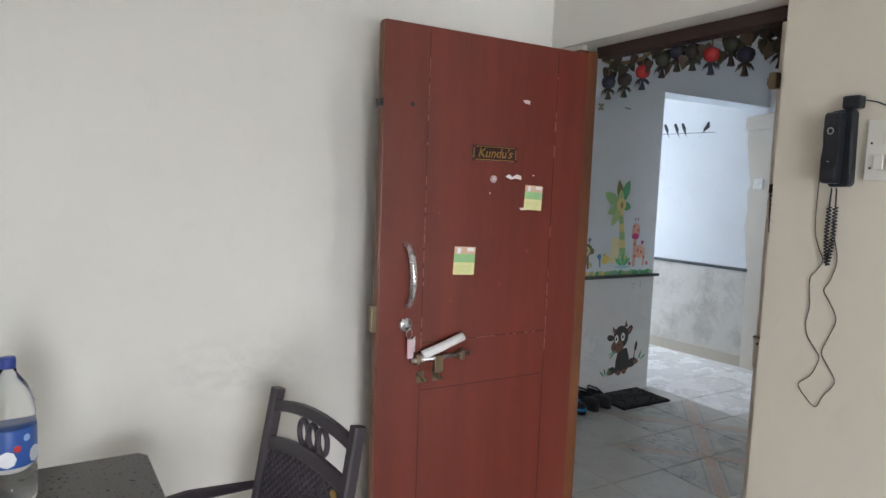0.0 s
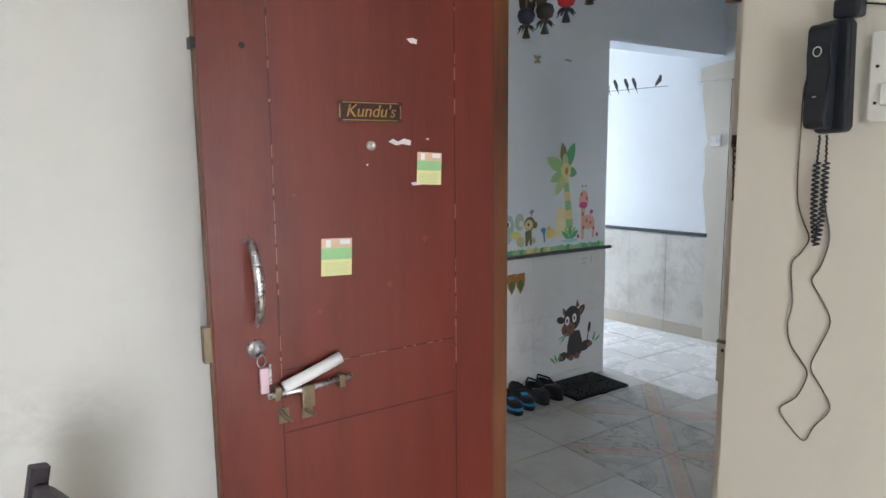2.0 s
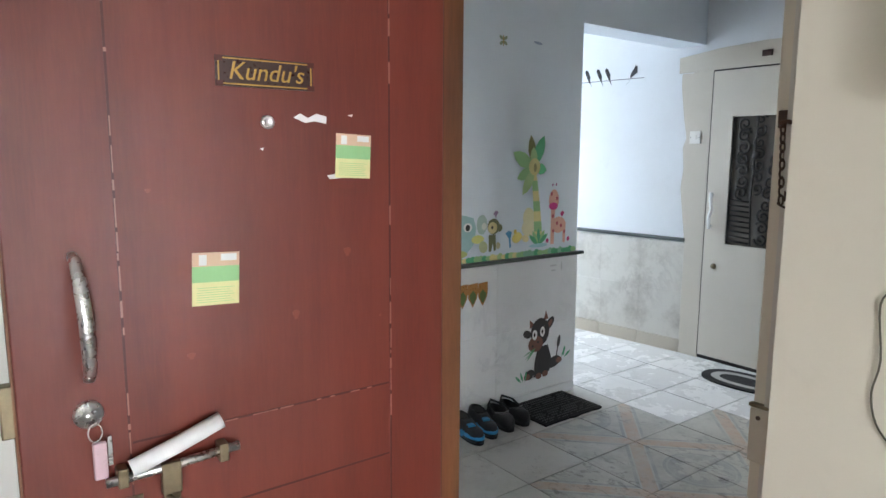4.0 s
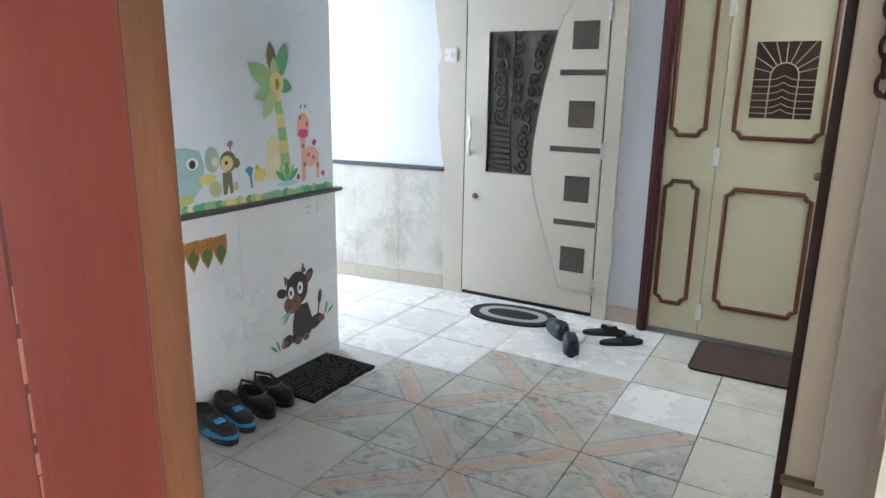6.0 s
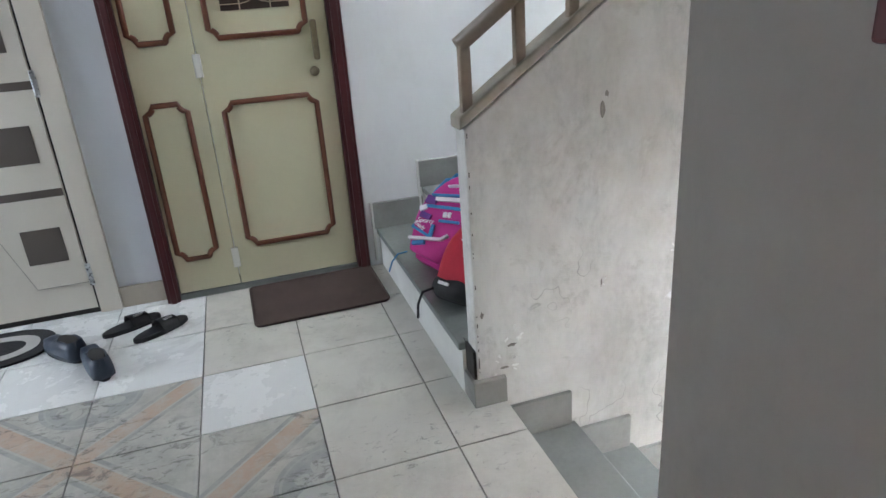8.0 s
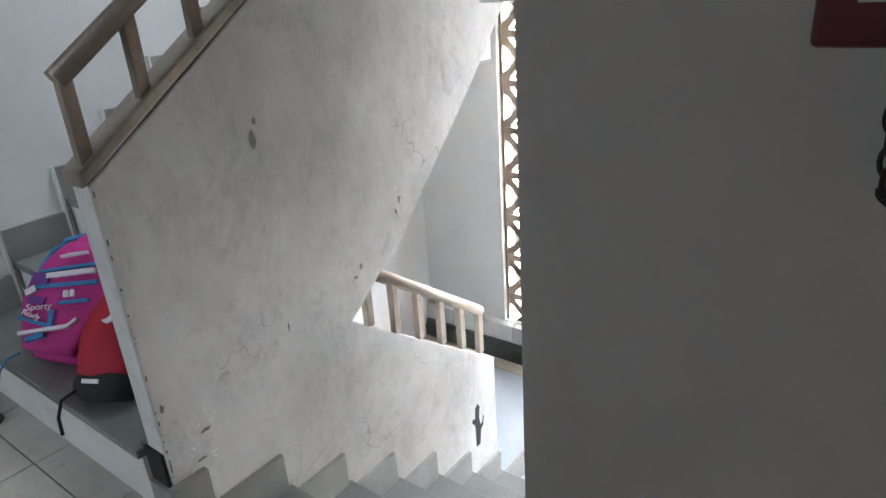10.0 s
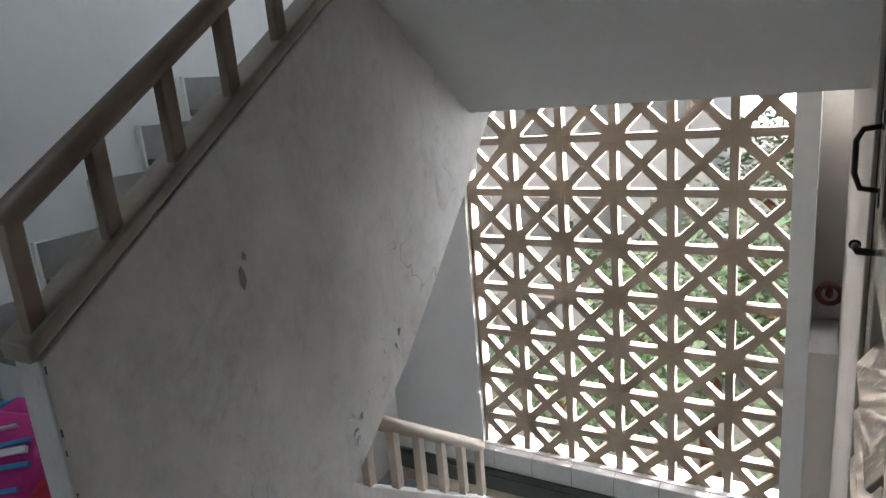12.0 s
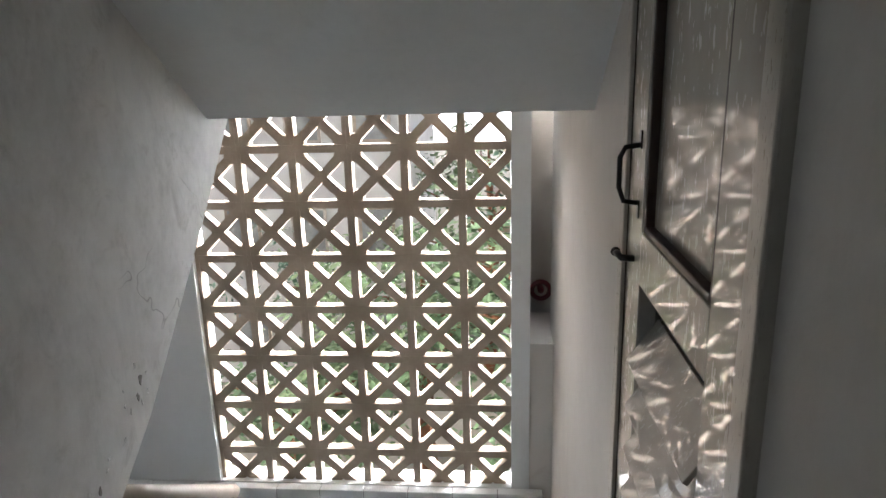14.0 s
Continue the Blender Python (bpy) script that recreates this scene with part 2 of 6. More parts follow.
tile_white = marble("tile_white", (0.74, 0.74, 0.73), (0.46, 0.46, 0.46), 0.2, (0.46, 0.44, 0.4), 0.16, speck=0.3)
tile_worn = marble("tile_worn", (0.56, 0.54, 0.49), (0.42, 0.4, 0.37), 0.3, (0.32, 0.3, 0.26), 0.6, speck=0.7)
tile_grey = marble("tile_grey", (0.5, 0.49, 0.455), (0.28, 0.27, 0.25), 0.32, (0.26, 0.25, 0.225), 0.5, speck=0.6)
dado_marble = marble("dado_marble", (0.72, 0.73, 0.74), (0.45, 0.46, 0.49), 0.3, (0.55, 0.54, 0.52), 0.2, 2.6)
dado_dirty = marble("dado_dirty", (0.62, 0.59, 0.53), (0.3, 0.27, 0.24), 0.35, (0.3, 0.26, 0.21), 0.85, 2.6)
skirt_tan = marble("skirt_tan", (0.5, 0.44, 0.35), (0.4, 0.34, 0.27), 0.4, (0.34, 0.3, 0.24), 0.5)

TILE, TX, TY = 0.385, 4.139, 2.406


def pattern_tile():
    """Grey printed tile: diagonal orange bands edged in slate, with round medallions."""
    m, t, p = nodes_of("tile_pattern")
    sep = t.nodes.new("ShaderNodeSeparateXYZ")
    t.links.new(t.nodes.new("ShaderNodeNewGeometry").outputs["Position"], sep.inputs[0])
    u = calc(t, "DIVIDE", calc(t, "SUBTRACT", sep.outputs[0], TX), TILE)
    v = calc(t, "DIVIDE", calc(t, "SUBTRACT", TY, sep.outputs[1]), TILE)

    def band(s):
        d = calc(t, "ABSOLUTE", calc(t, "SUBTRACT", calc(t, "FLOORED_MODULO", calc(t, "ADD", s, 1.0), 2.0), 1.0))
        return d
    d = calc(t, "MINIMUM", band(calc(t, "SUBTRACT", u, v)), band(calc(t, "ADD", u, v)))
    cu = calc(t, "SUBTRACT", calc(t, "FLOORED_MODULO", u, 2.0), 1.0)
    cv = calc(t, "SUBTRACT", calc(t, "FLOORED_MODULO", calc(t, "ADD", v, 1.0), 2.0), 1.0)
    r = calc(t, "SQRT", calc(t, "ADD", calc(t, "MULTIPLY", cu, cu), calc(t, "MULTIPLY", cv, cv)))
    ang = calc(t, "ARCTAN2", cu, cv)
    petals = calc(t, "ADD", 0.2, calc(t, "MULTIPLY", calc(t, "ABSOLUTE", calc(t, "SINE", calc(t, "MULTIPLY", ang, 4.0))), 0.12))
    base = blend(t, ramp(t, noise_of(t, 5, 6, 0.7, None, "World"), 0.4, 0.72), (0.47, 0.46, 0.42), (0.31, 0.3, 0.275))
    slate, orange = (0.29, 0.295, 0.29), (0.44, 0.325, 0.245)
    col = blend(t, calc(t, "LESS_THAN", d, 0.215), base, slate)
    col = blend(t, calc(t, "LESS_THAN", d, 0.155), col, (0.42, 0.41, 0.38))
    col = blend(t, calc(t, "LESS_THAN", d, 0.125), col, orange)
    ring = calc(t, "LESS_THAN", r, 0.46)
    col = blend(t, ring, col, slate)
    col = blend(t, calc(t, "LESS_THAN", r, 0.42), col, (0.36, 0.36, 0.345))
    col = blend(t, calc(t, "LESS_THAN", r, 0.4), col, (0.3, 0.305, 0.3))
    col = blend(t, calc(t, "MULTIPLY", calc(t, "LESS_THAN", r, petals), calc(t, "GREATER_THAN", r, 0.07)), col, (0.42, 0.42, 0.39))
    worn = ramp(t, noise_of(t, 7, 7, 0.75, None, "World"), 0.42, 0.66)
    col = blend(t, calc(t, "MULTIPLY", worn, 0.85), col, base)
    soot = ramp(t, noise_of(t, 24, 5, 0.75, (1, 0.5, 1), "World", 1.0), 0.535, 0.62)
    area_mask = ramp(t, noise_of(t, 2.3, 2, 0.5, None, "World"), 0.4, 0.55)
    col = blend(t, calc(t, "MULTIPLY", calc(t, "MULTIPLY", soot, area_mask), 0.6), col, (0.07, 0.065, 0.06))
    t.links.new(col, p.inputs["Base Color"])
    p.inputs["Roughness"].default_value = 0.42
    bump_of(t, p, noise_of(t, 60, 3, 0.6, None, "World"), 0.08, 0.003)
    return m


tile_pattern = pattern_tile()

# ---- mesh helpers ----


def mesh_of(name, bm, mat, smooth=False):
    me = bpy.data.meshes.new(name)
    bmesh.ops.recalc_face_normals(bm, faces=bm.faces)
    bm.to_mesh(me)
    bm.free()
    me.materials.append(mat)
    if smooth:
        for f in me.polygons:
            f.use_smooth = True
    return me


def part(name, bm, mat, parent=None, label="", smooth=False, at=None):
    ob = new(name, mesh_of(name, bm, mat, smooth))
    if parent:
        ob.parent = parent
        ob.matrix_parent_inverse = parent.matrix_basis.inverted() if at is None else Matrix()
    if at is not None:
        ob.matrix_basis = at
    if label:
        ob["label"] = label
    return ob


def thing(name, label, category, at=None, group="", kind=""):
    ob = new(name)
    ob.empty_display_size = 0.1
    if at is not None:
        ob.matrix_basis = at
    return tagged(ob, label, category, group, kind)


def box_into(bm, lo, hi, m=None):
    c = [(a + b) / 2 for a, b in zip(lo, hi)]
    s = [abs(b - a) for a, b in zip(lo, hi)]
    mm = Matrix.LocRotScale(c, None, s)
    r = bmesh.ops.create_cube(bm, size=1, matrix=(m @ mm) if m else mm)
    return r["verts"]


def boxes(*pairs, bevel=0.0, m=None):
    bm = bmesh.new()
    for lo, hi in pairs:
        box_into(bm, lo, hi, m)
    if bevel:
        bmesh.ops.bevel(bm, geom=list(bm.edges), offset=bevel, segments=2, affect="EDGES", profile=0.5)
    return bm


def prism(pts, axis, a, b, m=None, bevel=0.0):
    """A flat outline (two coordinates) drawn out along axis from a to b."""
    bm = bmesh.new()

    def put(p, w):
        v = list(p)
        v.insert("xyz".index(axis), w)
        return bm.verts.new((m @ Vector(v)) if m else v)
    lo = [put(p, a) for p in pts]
    hi = [put(p, b) for p in pts]
    bm.faces.new(lo)
    bm.faces.new(hi[::-1])
    n = len(pts)
    for i in range(n):
        bm.faces.new((lo[i], lo[(i + 1) % n], hi[(i + 1) % n], hi[i]))
    if bevel:
        bmesh.ops.bevel(bm, geom=list(bm.edges), offset=bevel, segments=2, affect="EDGES", profile=0.5)
    return bm


def tube(points, radius, sides=8, bm=None, closed=False, flat=None):
    """A round bar along points. radius: one number or one for each point."""
    bm = bm or bmesh.new()
    pts = [Vector(p) for p in points]
    n = len(pts)
    rad = radius if isinstance(radius, (list, tuple)) else [radius] * n
    rings, prev = [], None
    for i, p in enumerate(pts):
        if closed:
            d = (pts[(i + 1) % n] - pts[i - 1]).normalized()
        else:
            d = (pts[min(i + 1, n - 1)] - pts[max(i - 1, 0)]).normalized()
        if prev is None:
            up = Vector((0, 0, 1)) if abs(d.z) < 0.9 else Vector((1, 0, 0))
            prev = (up - d * up.dot(d)).normalized()
        else:
            prev = (prev - d * prev.dot(d)).normalized()
        side = d.cross(prev)
        ring = []
        for k in range(sides):
            a = 2 * math.pi * k / sides
            ring.append(bm.verts.new(p + rad[i] * (math.cos(a) * prev + math.sin(a) * side)))
        rings.append(ring)
    for i in range(n if closed else n - 1):
        r0, r1 = rings[i], rings[(i + 1) % n]
        for k in range(sides):
            bm.faces.new((r0[k], r0[(k + 1) % sides], r1[(k + 1) % sides], r1[k]))
    if not closed:
        bm.faces.new(rings[0][::-1])
        bm.faces.new(rings[-1])
    return bm


def lathe(profile, sides=20, m=None, bm=None):
    """Turns (radius, height) pairs round z."""
    bm = bm or bmesh.new()
    rings = []
    for r, z in profile:
        ring = []
        for k in range(sides):
            a = 2 * math.pi * k / sides
            v = Vector((r * math.cos(a), r * math.sin(a), z))
            ring.append(bm.verts.new((m @ v) if m else v))
        rings.append(ring)
    for a, b in zip(rings, rings[1:]):
        for k in range(sides):
            bm.faces.new((a[k], a[(k + 1) % sides], b[(k + 1) % sides], b[k]))
    bm.faces.new(rings[0][::-1])
    bm.faces.new(rings[-1])
    return bm


def arc(cx, cy, r, a0, a1, n):
    return [(cx + r * math.cos(radians(a0 + (a1 - a0) * i / n)), cy + r * math.sin(radians(a0 + (a1 - a0) * i / n))) for i in range(n + 1)]


def structure(name, bm, mat, label, category="wall"):
    return tagged(part(name, bm, mat), label, category, "", "structure")


# ---- large structure ----
ROOM_X, REV_Y, LOB_X, OUT_Y = 1.935, 1.247, 2.752, 1.284
ENTRY_X = 1.975
FAR_Y = 2.27
structure("floor", boxes(((-1.7, -2.6, -0.12), (2.1, 2.27, -0.003))), tile_worn, "worn pale floor inside the flat", "floor")
structure("wall_room_far", boxes(((-1.7, FAR_Y, 0), (2.05, 2.42, 2.9))), scuffed_wall, "cream painted plaster wall with scuffs")
structure("wall_room_back", boxes(((-1.85, -2.75, 0), (-1.7, 2.42, 2.9))), cream_wall, "cream painted wall behind the table")
structure("wall_room_window", boxes(((-1.7, -2.75, 2.05), (1.935, -2.6, 2.9)), ((-1.7, -2.75, 0), (-0.76, -2.6, 2.05)), ((0.32, -2.75, 0), (1.935, -2.6, 2.05))), cream_wall, "cream painted wall with a tall balcony door opening")
structure("ceiling_room", boxes(((-1.85, -2.75, 2.8), (1.935, 2.42, 2.95))), ceiling_paint, "white painted room ceiling", "ceiling")
# the thick wall with the intercom on one side and the shaft shutter on the other
SH0, SH1, SHZ = 0.07, 0.87, 2.1
structure("wall_entry", boxes(((ENTRY_X, -2.75, 0), (ROOM_X + 0.3, REV_Y, 2.9))), beige_wall, "cream painted wall with the intercom")
for k, (lo, hi) in enumerate((((ROOM_X + 0.3, SH1, -0.3), (LOB_X - 0.006, OUT_Y, 2.72)), ((ROOM_X + 0.3, -1.9, -1.4), (LOB_X, SH0, 2.72)), ((ROOM_X + 0.3, SH0, SHZ), (LOB_X, SH1, 2.72)), ((ROOM_X + 0.3, SH0, -1.4), (LOB_X, SH1, 0.05)), ((ROOM_X + 0.3, SH0, 0.05), (LOB_X - 0.2, SH1, SHZ)))):
    structure("wall_shaft_%d" % (k + 1), boxes((lo, hi)), shaft_paint, "grey painted wall beside the stairs")
structure("wall_reveal", boxes(((ROOM_X + 0.1, REV_Y, 0), (ROOM_X + 0.3, OUT_Y, 2.16))), shaft_paint, "grey painted reveal of the flat's doorway")
structure("wall_over_door", boxes(((ROOM_X, REV_Y, 2.11), (2.1, FAR_Y, 2.9)), ((2.0, FAR_Y, 2.16), (2.1, 3.53, 2.9)), ((1.957, 2.105, 0), (1.982, FAR_Y, 2.11))), cream_wall, "cream painted wall over the flat's doorway")
structure("wall_lobby_near", boxes(((1.9, 2.42, 0), (1.955, 3.53, 2.16))), lobby_white, "white painted lobby wall beside the doorway")
# pillar wall with the marble dado, and the beam that runs on from it
PIL_Y, PIL_X = 3.531, 4.073
structure("wall_pillar", boxes(((1.96, PIL_Y, 0.0), (PIL_X, PIL_Y + 0.15, 2.72)), ((PIL_X - 0.13, PIL_Y + 0.15, 0), (PIL_X, 6.3, 2.72))), bluish_white, "bluish white wall with animal stickers above a dado")
structure("beam", boxes(((PIL_X, PIL_Y, 2.275), (5.42, PIL_Y + 0.23, 2.72))), bluish_white, "bluish white painted concrete beam", "beam")
structure("wall_lobby_far", boxes(((5.36, 2.19, 0), (5.55, 3.56, 2.72))), lobby_white, "white painted lobby wall with the beige door")
SKEW = Matrix.Translation((5.35, 3.6, 0)) @ Matrix.Rotation(radians(6.5), 4, "Z") @ Matrix.Translation((-5.42, -3.6, 0))
structure("wall_corridor", boxes(((5.42, 3.5, 0), (5.55, 6.3, 2.72)), m=SKEW), lobby_white, "white painted corridor wall above a dado")
structure("wall_over_panel_door", boxes(((5.36, 1.2, 2.12), (5.5, 2.19, 2.72))), lobby_white, "white painted wall over the olive door")
structure("wall_behind_panel_door", boxes(((5.5, 1.2, 0), (5.55, 2.19, 2.72))), lobby_white, "plain wall closing the olive doorway")
structure("wall_stair", boxes(((5.3, -1.9, -2.6), (5.55, 1.2, 5.2))), stair_white, "white painted stairwell wall")
structure("wall_corridor_end", boxes(((PIL_X, 6.15, 0), (5.42, 6.3, 0.7)), ((PIL_X, 6.15, 2.3), (5.42, 6.3, 2.72))), lobby_white, "white wall with a window opening at the corridor's end")
structure("ceiling_lobby", boxes(((2.1, 1.02, 2.72), (5.55, 6.3, 2.86)), ((1.935, REV_Y - 0.2, 2.9), (2.1, 3.6, 3.0))), ceiling_paint, "white painted lobby ceiling", "ceiling")
structure("wall_above_stair", boxes(((2.775, 1.0, 2.86), (5.55, 1.02, 5.2)), ((2.6, -1.9, 2.72), (2.775, 1.02, 5.2)), ((2.6, -1.9, 5.2), (5.55, 1.02, 5.35))), stair_white, "white plaster closing the stairwell above")

# unseen wall and slab, added to keep sun off the upper stairs
structure("upper_sun_block", boxes(((2.6, -2.05, 1.39), (5.55, -1.9, 3.2)), ((2.6, -2.05, 4.8), (5.55, -1.9, 5.35)), ((2.6, -2.05, 3.2), (2.95, -1.9, 4.8)), ((4.85, -2.05, 3.2), (5.55, -1.9, 4.8)), ((2.6, -3.2, 4.85), (5.55, -2.05, 4.95))), stair_white, "white wall with an opening, added unseen above the landing to block the sun")

# ---- stairs ----
RUN, RISE, D0, U0 = 0.245, 0.17, 1.02, 1.15
URUN, URISE = 0.255, 0.183
PX0, PX1 = 3.938, 4.02
MID = -7 * RISE


def step(name, x0, x1, yf, yb, ztop, zbot, tread, riser, label, group):
    ob = thing(name, label, "stair step", None, group)
    part("riser", boxes(((x0, yb, zbot), (x1, yf - 0.012, ztop - 0.03))), riser, ob)
    part("tread", boxes(((x0, yb - 0.02, ztop - 0.03), (x1, yf, ztop)), bevel=0.004), tread, ob)
    return ob


for k in range(1, 7):
    yf = D0 - RUN * (k - 1)
    step("down_step", LOB_X, PX0, yf, yf - RUN, -RISE * k, -RISE * k - 0.32, kota, riser_white, "grey stone stair step going down", "steps down")
for k in range(1, 8):
    yf = U0 - URUN * (k - 1)
    z = 0.2 + URISE * (k - 1)
    step("up_step", PX1, 5.3, yf, yf - URUN, z, z - 0.2 - (0.12 if k > 1 else 0), kota, riser_white, "grey stone stair step going up", "steps up")
for k in range(1, 8):
    yb = -0.45 + RUN * (k - 1)
    step("lower_step", PX1, 5.3, yb + RUN, yb, MID - RISE * k, MID - RISE * k - 0.3, kota, riser_white, "grey stone stair step of the lower flight", "steps of lower flight")
structure("stair_landing", boxes(((LOB_X, -1.6, MID - 0.15), (5.3, -0.45, MID)), bevel=0.003), kota_sky_tint, "polished stone landing below the screen, sky reflection tinted into its colour", "landing")
structure("stair_landing_upper", boxes(((LOB_X, -1.9, 1.25), (5.3, -0.6, 1.39))), soffit_paint, "white painted landing slab above", "landing")
# sloping underside of the flight above
structure("stair_soffit", prism([(-1.75, 1.205), (-0.455, 1.205), (1.02, 2.222), (1.02, 2.40), (-0.47, 1.37), (-1.75, 1.37)], "x", LOB_X, PX1), soffit_paint, "sloping white painted underside of the upper flight", "soffit")
structure("soffit_edge_trim", prism([(1.02, 2.222), (1.5, 2.553), (1.5, 2.72), (1.02, 2.72)], "x", LOB_X, PX1), soffit_paint, "white plaster end of the stair soffit", "soffit")
# parapet of the flight going up
SL = RISE / RUN
par = structure("stair_parapet", prism([(1.115, 0.0), (1.115, 0.934), (-0.64, 0.934 + 1.755 * SL), (-0.64, 1.215), (-0.38, 0.94), (0.085, 0.49), (0.412, 0.252), (-0.445, -0.346), (-0.445, MID - 0.1), (0.62, -0.9), (1.02, -0.6), (1.02, 0.0)], "x", PX0, PX1, bevel=0.005), parapet_paint, "white plaster stair parapet, stained and cracked", "parapet")
structure("parapet_cap", prism([(1.128, 0.929), (1.128, 0.966), (-0.62, 0.966 + 1.748 * SL), (-0.62, 0.929 + 1.748 * SL)], "x", PX0 - 0.002, PX1 + 0.004, bevel=0.006), cap_paint, "brown painted top edge of the stair parapet", "parapet")


def railing(name, label, y0, z0, n, gap, height, mat, length, x):
    """Round hand rail on short posts that climbs with the flight; y falls along it."""
    ob = thing(name, label, "railing", None, "stair railings")
    for i in range(n):
        y = y0 - gap * i
        z = z0 + SL * gap * i * length
        part("post", boxes(((x - 0.014, y - 0.032, z - 0.03), (x + 0.014, y, z + height)), bevel=0.003), mat, ob)
    e = gap * (n - 1) + 0.03
    part("hand_rail", tube([(x, y0 + 0.0, z0 + height), (x, y0 - e / 2, z0 + height + SL * length * e / 2), (x, y0 - e, z0 + height + SL * length * e)], 0.024, 12), mat, ob, smooth=True)
    return ob


railing("stair_railing", "brown painted wooden stair railing on the parapet", 1.112, 0.953, 11, 0.168, 0.208, rail_paint, 1.0, PX0 + 0.024)
railing("stair_railing_lower", "pale brown painted stair railing of the flight below", 0.3, 0.2, 6, 0.135, 0.2, rail_pale, -1, (PX0 + PX1) / 2)

# ---- perforated concrete screen ----
JY, JX0, JX1, JZ0 = -1.685, 2.972, 4.645, -0.92
structure("wall_screen", boxes(((2.875, JY - 0.12, -1.5), (JX0, JY + 0.03, 4.4)), ((JX1, JY - 0.12, -2.6), (5.3, JY + 0.03, 4.4)), ((JX0, JY - 0.12, -2.6), (JX1, JY + 0.03, JZ0)), ((JX0, JY - 0.12, 2.1), (JX1, JY + 0.03, 2.9))), stair_white, "white plaster wall round the concrete screen")
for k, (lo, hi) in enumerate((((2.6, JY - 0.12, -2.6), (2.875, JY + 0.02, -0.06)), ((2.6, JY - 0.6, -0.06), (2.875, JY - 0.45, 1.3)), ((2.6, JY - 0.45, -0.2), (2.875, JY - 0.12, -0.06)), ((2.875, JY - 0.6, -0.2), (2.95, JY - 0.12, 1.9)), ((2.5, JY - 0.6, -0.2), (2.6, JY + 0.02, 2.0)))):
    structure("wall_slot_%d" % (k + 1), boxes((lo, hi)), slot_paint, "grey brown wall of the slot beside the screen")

# peeled paint flakes round the parapet's foot, and worn dark spots along its edge
flake = wall_paint("paint_flake", (0.8, 0.8, 0.78), (0.6, 0.59, 0.56), 0.4)
rf = random.Random(33)
bmf = bmesh.new()
for cy, cz, cr, n in ((0.985, 0.235, 0.03, 9), (1.02, 0.13, 0.05, 8), (0.13, 0.58, 0.06, 8), (0.36, 0.42, 0.05, 7), (0.66, 0.36, 0.02, 3), (0.25, 0.47, 0.05, 5)):
    for k in range(n):
        a = rf.uniform(0, 2 * math.pi)
        y, z = cy + cr * math.cos(a) * rf.uniform(0.5, 1.1), cz + cr * math.sin(a) * rf.uniform(0.5, 1.1)
        q = rf.uniform(0.004, 0.011)
        tilt = Matrix.Translation((PX0 - 0.001, y, z)) @ Matrix.Rotation(rf.uniform(-0.5, 0.5), 4, "Z") @ Matrix.Rotation(a, 4, "X")
        box_into(bmf, (-0.0012, -q, -q * 0.35), (0.0012, q, q * 0.35), tilt)
tagged(part("paint_flake", bmf, flake, par, "curled flakes of white paint"), "", "", "", "stuff")
bmf = bmesh.new()
for k in range(22):
    z = 0.12 + 0.8 * rf.random() ** 2.4
    h = rf.uniform(0.003, 0.016)
    box_into(bmf, (PX0 - 0.0006, 1.1085 - rf.uniform(0.001, 0.003), z), (PX0 + 0.003, 1.1095, z + h))
tagged(part("worn_edge", bmf, stuff_mat("worn_edge", (0.12, 0.11, 0.1), (0.2, 0.19, 0.17), 0.9, 20, 90), par, "dark chips along the parapet's edge"), "", "", "", "stuff")

# chipped plaster on the parapet
chip_grey = stuff_mat("chip_grey", (0.27, 0.25, 0.225), (0.16, 0.15, 0.135), 0.9, 20, 120)
rc = random.Random(12)
for y, z, w, h in ((0.667, 0.94, 0.012, 0.03), (0.655, 0.985, 0.008, 0.012), (0.11, 0.6, 0.01, 0.016), (0.13, 0.56, 0.008, 0.012), (0.33, 0.43, 0.007, 0.014), (0.36, 0.4, 0.012, 0.006), (0.66, 0.36, 0.004, 0.018), (0.99, 0.2, 0.02, 0.008), (1.02, 0.12, 0.025, 0.006), (1.09, 0.33, 0.006, 0.014)):
    pts = []
    for i in range(9):
        a = 2 * math.pi * i / 9
        q = rc.uniform(0.5, 1.1)
        pts.append((y + w * q * math.cos(a), z + h * q * math.sin(a)))
    part("plaster_chip", prism(pts, "x", PX0 - 0.0012, PX0 + 0.004), chip_grey, par)


def screen_block():
    """One cast block: a square rim and two crossing bars."""
    g, w, d = 0.285, 0.0195, 0.058
    bm = boxes(((0, -d, 0), (g, 0, w)), ((0, -d, g - w), (g, 0, g)), ((0, -d + 0.001, w), (w, -0.001, g - w)), ((g - w, -d + 0.001, w), (g, -0.001, g - w)))
    for s, e in ((1, 0.002), (-1, 0.004)):
        m = Matrix.Translation((g / 2, -d / 2, g / 2)) @ Matrix.Rotation(s * math.pi / 4, 4, "Y")
        box_into(bm, (-g * 0.66, -d / 2 + e, -0.0225), (g * 0.66, d / 2 - e, 0.0225), m)
    for cx, cz in ((0, 0), (g, 0), (0, g), (g, g)):
        m = Matrix.Translation((cx + (0.03 if cx == 0 else -0.03), -d / 2, cz + (0.03 if cz == 0 else -0.03))) @ Matrix.Rotation(math.pi / 4, 4, "Y")
        box_into(bm, (-0.03, -d / 2 + 0.006, -0.03), (0.03, d / 2 - 0.006, 0.03), m)
    return mesh_of("block", bm, concrete)


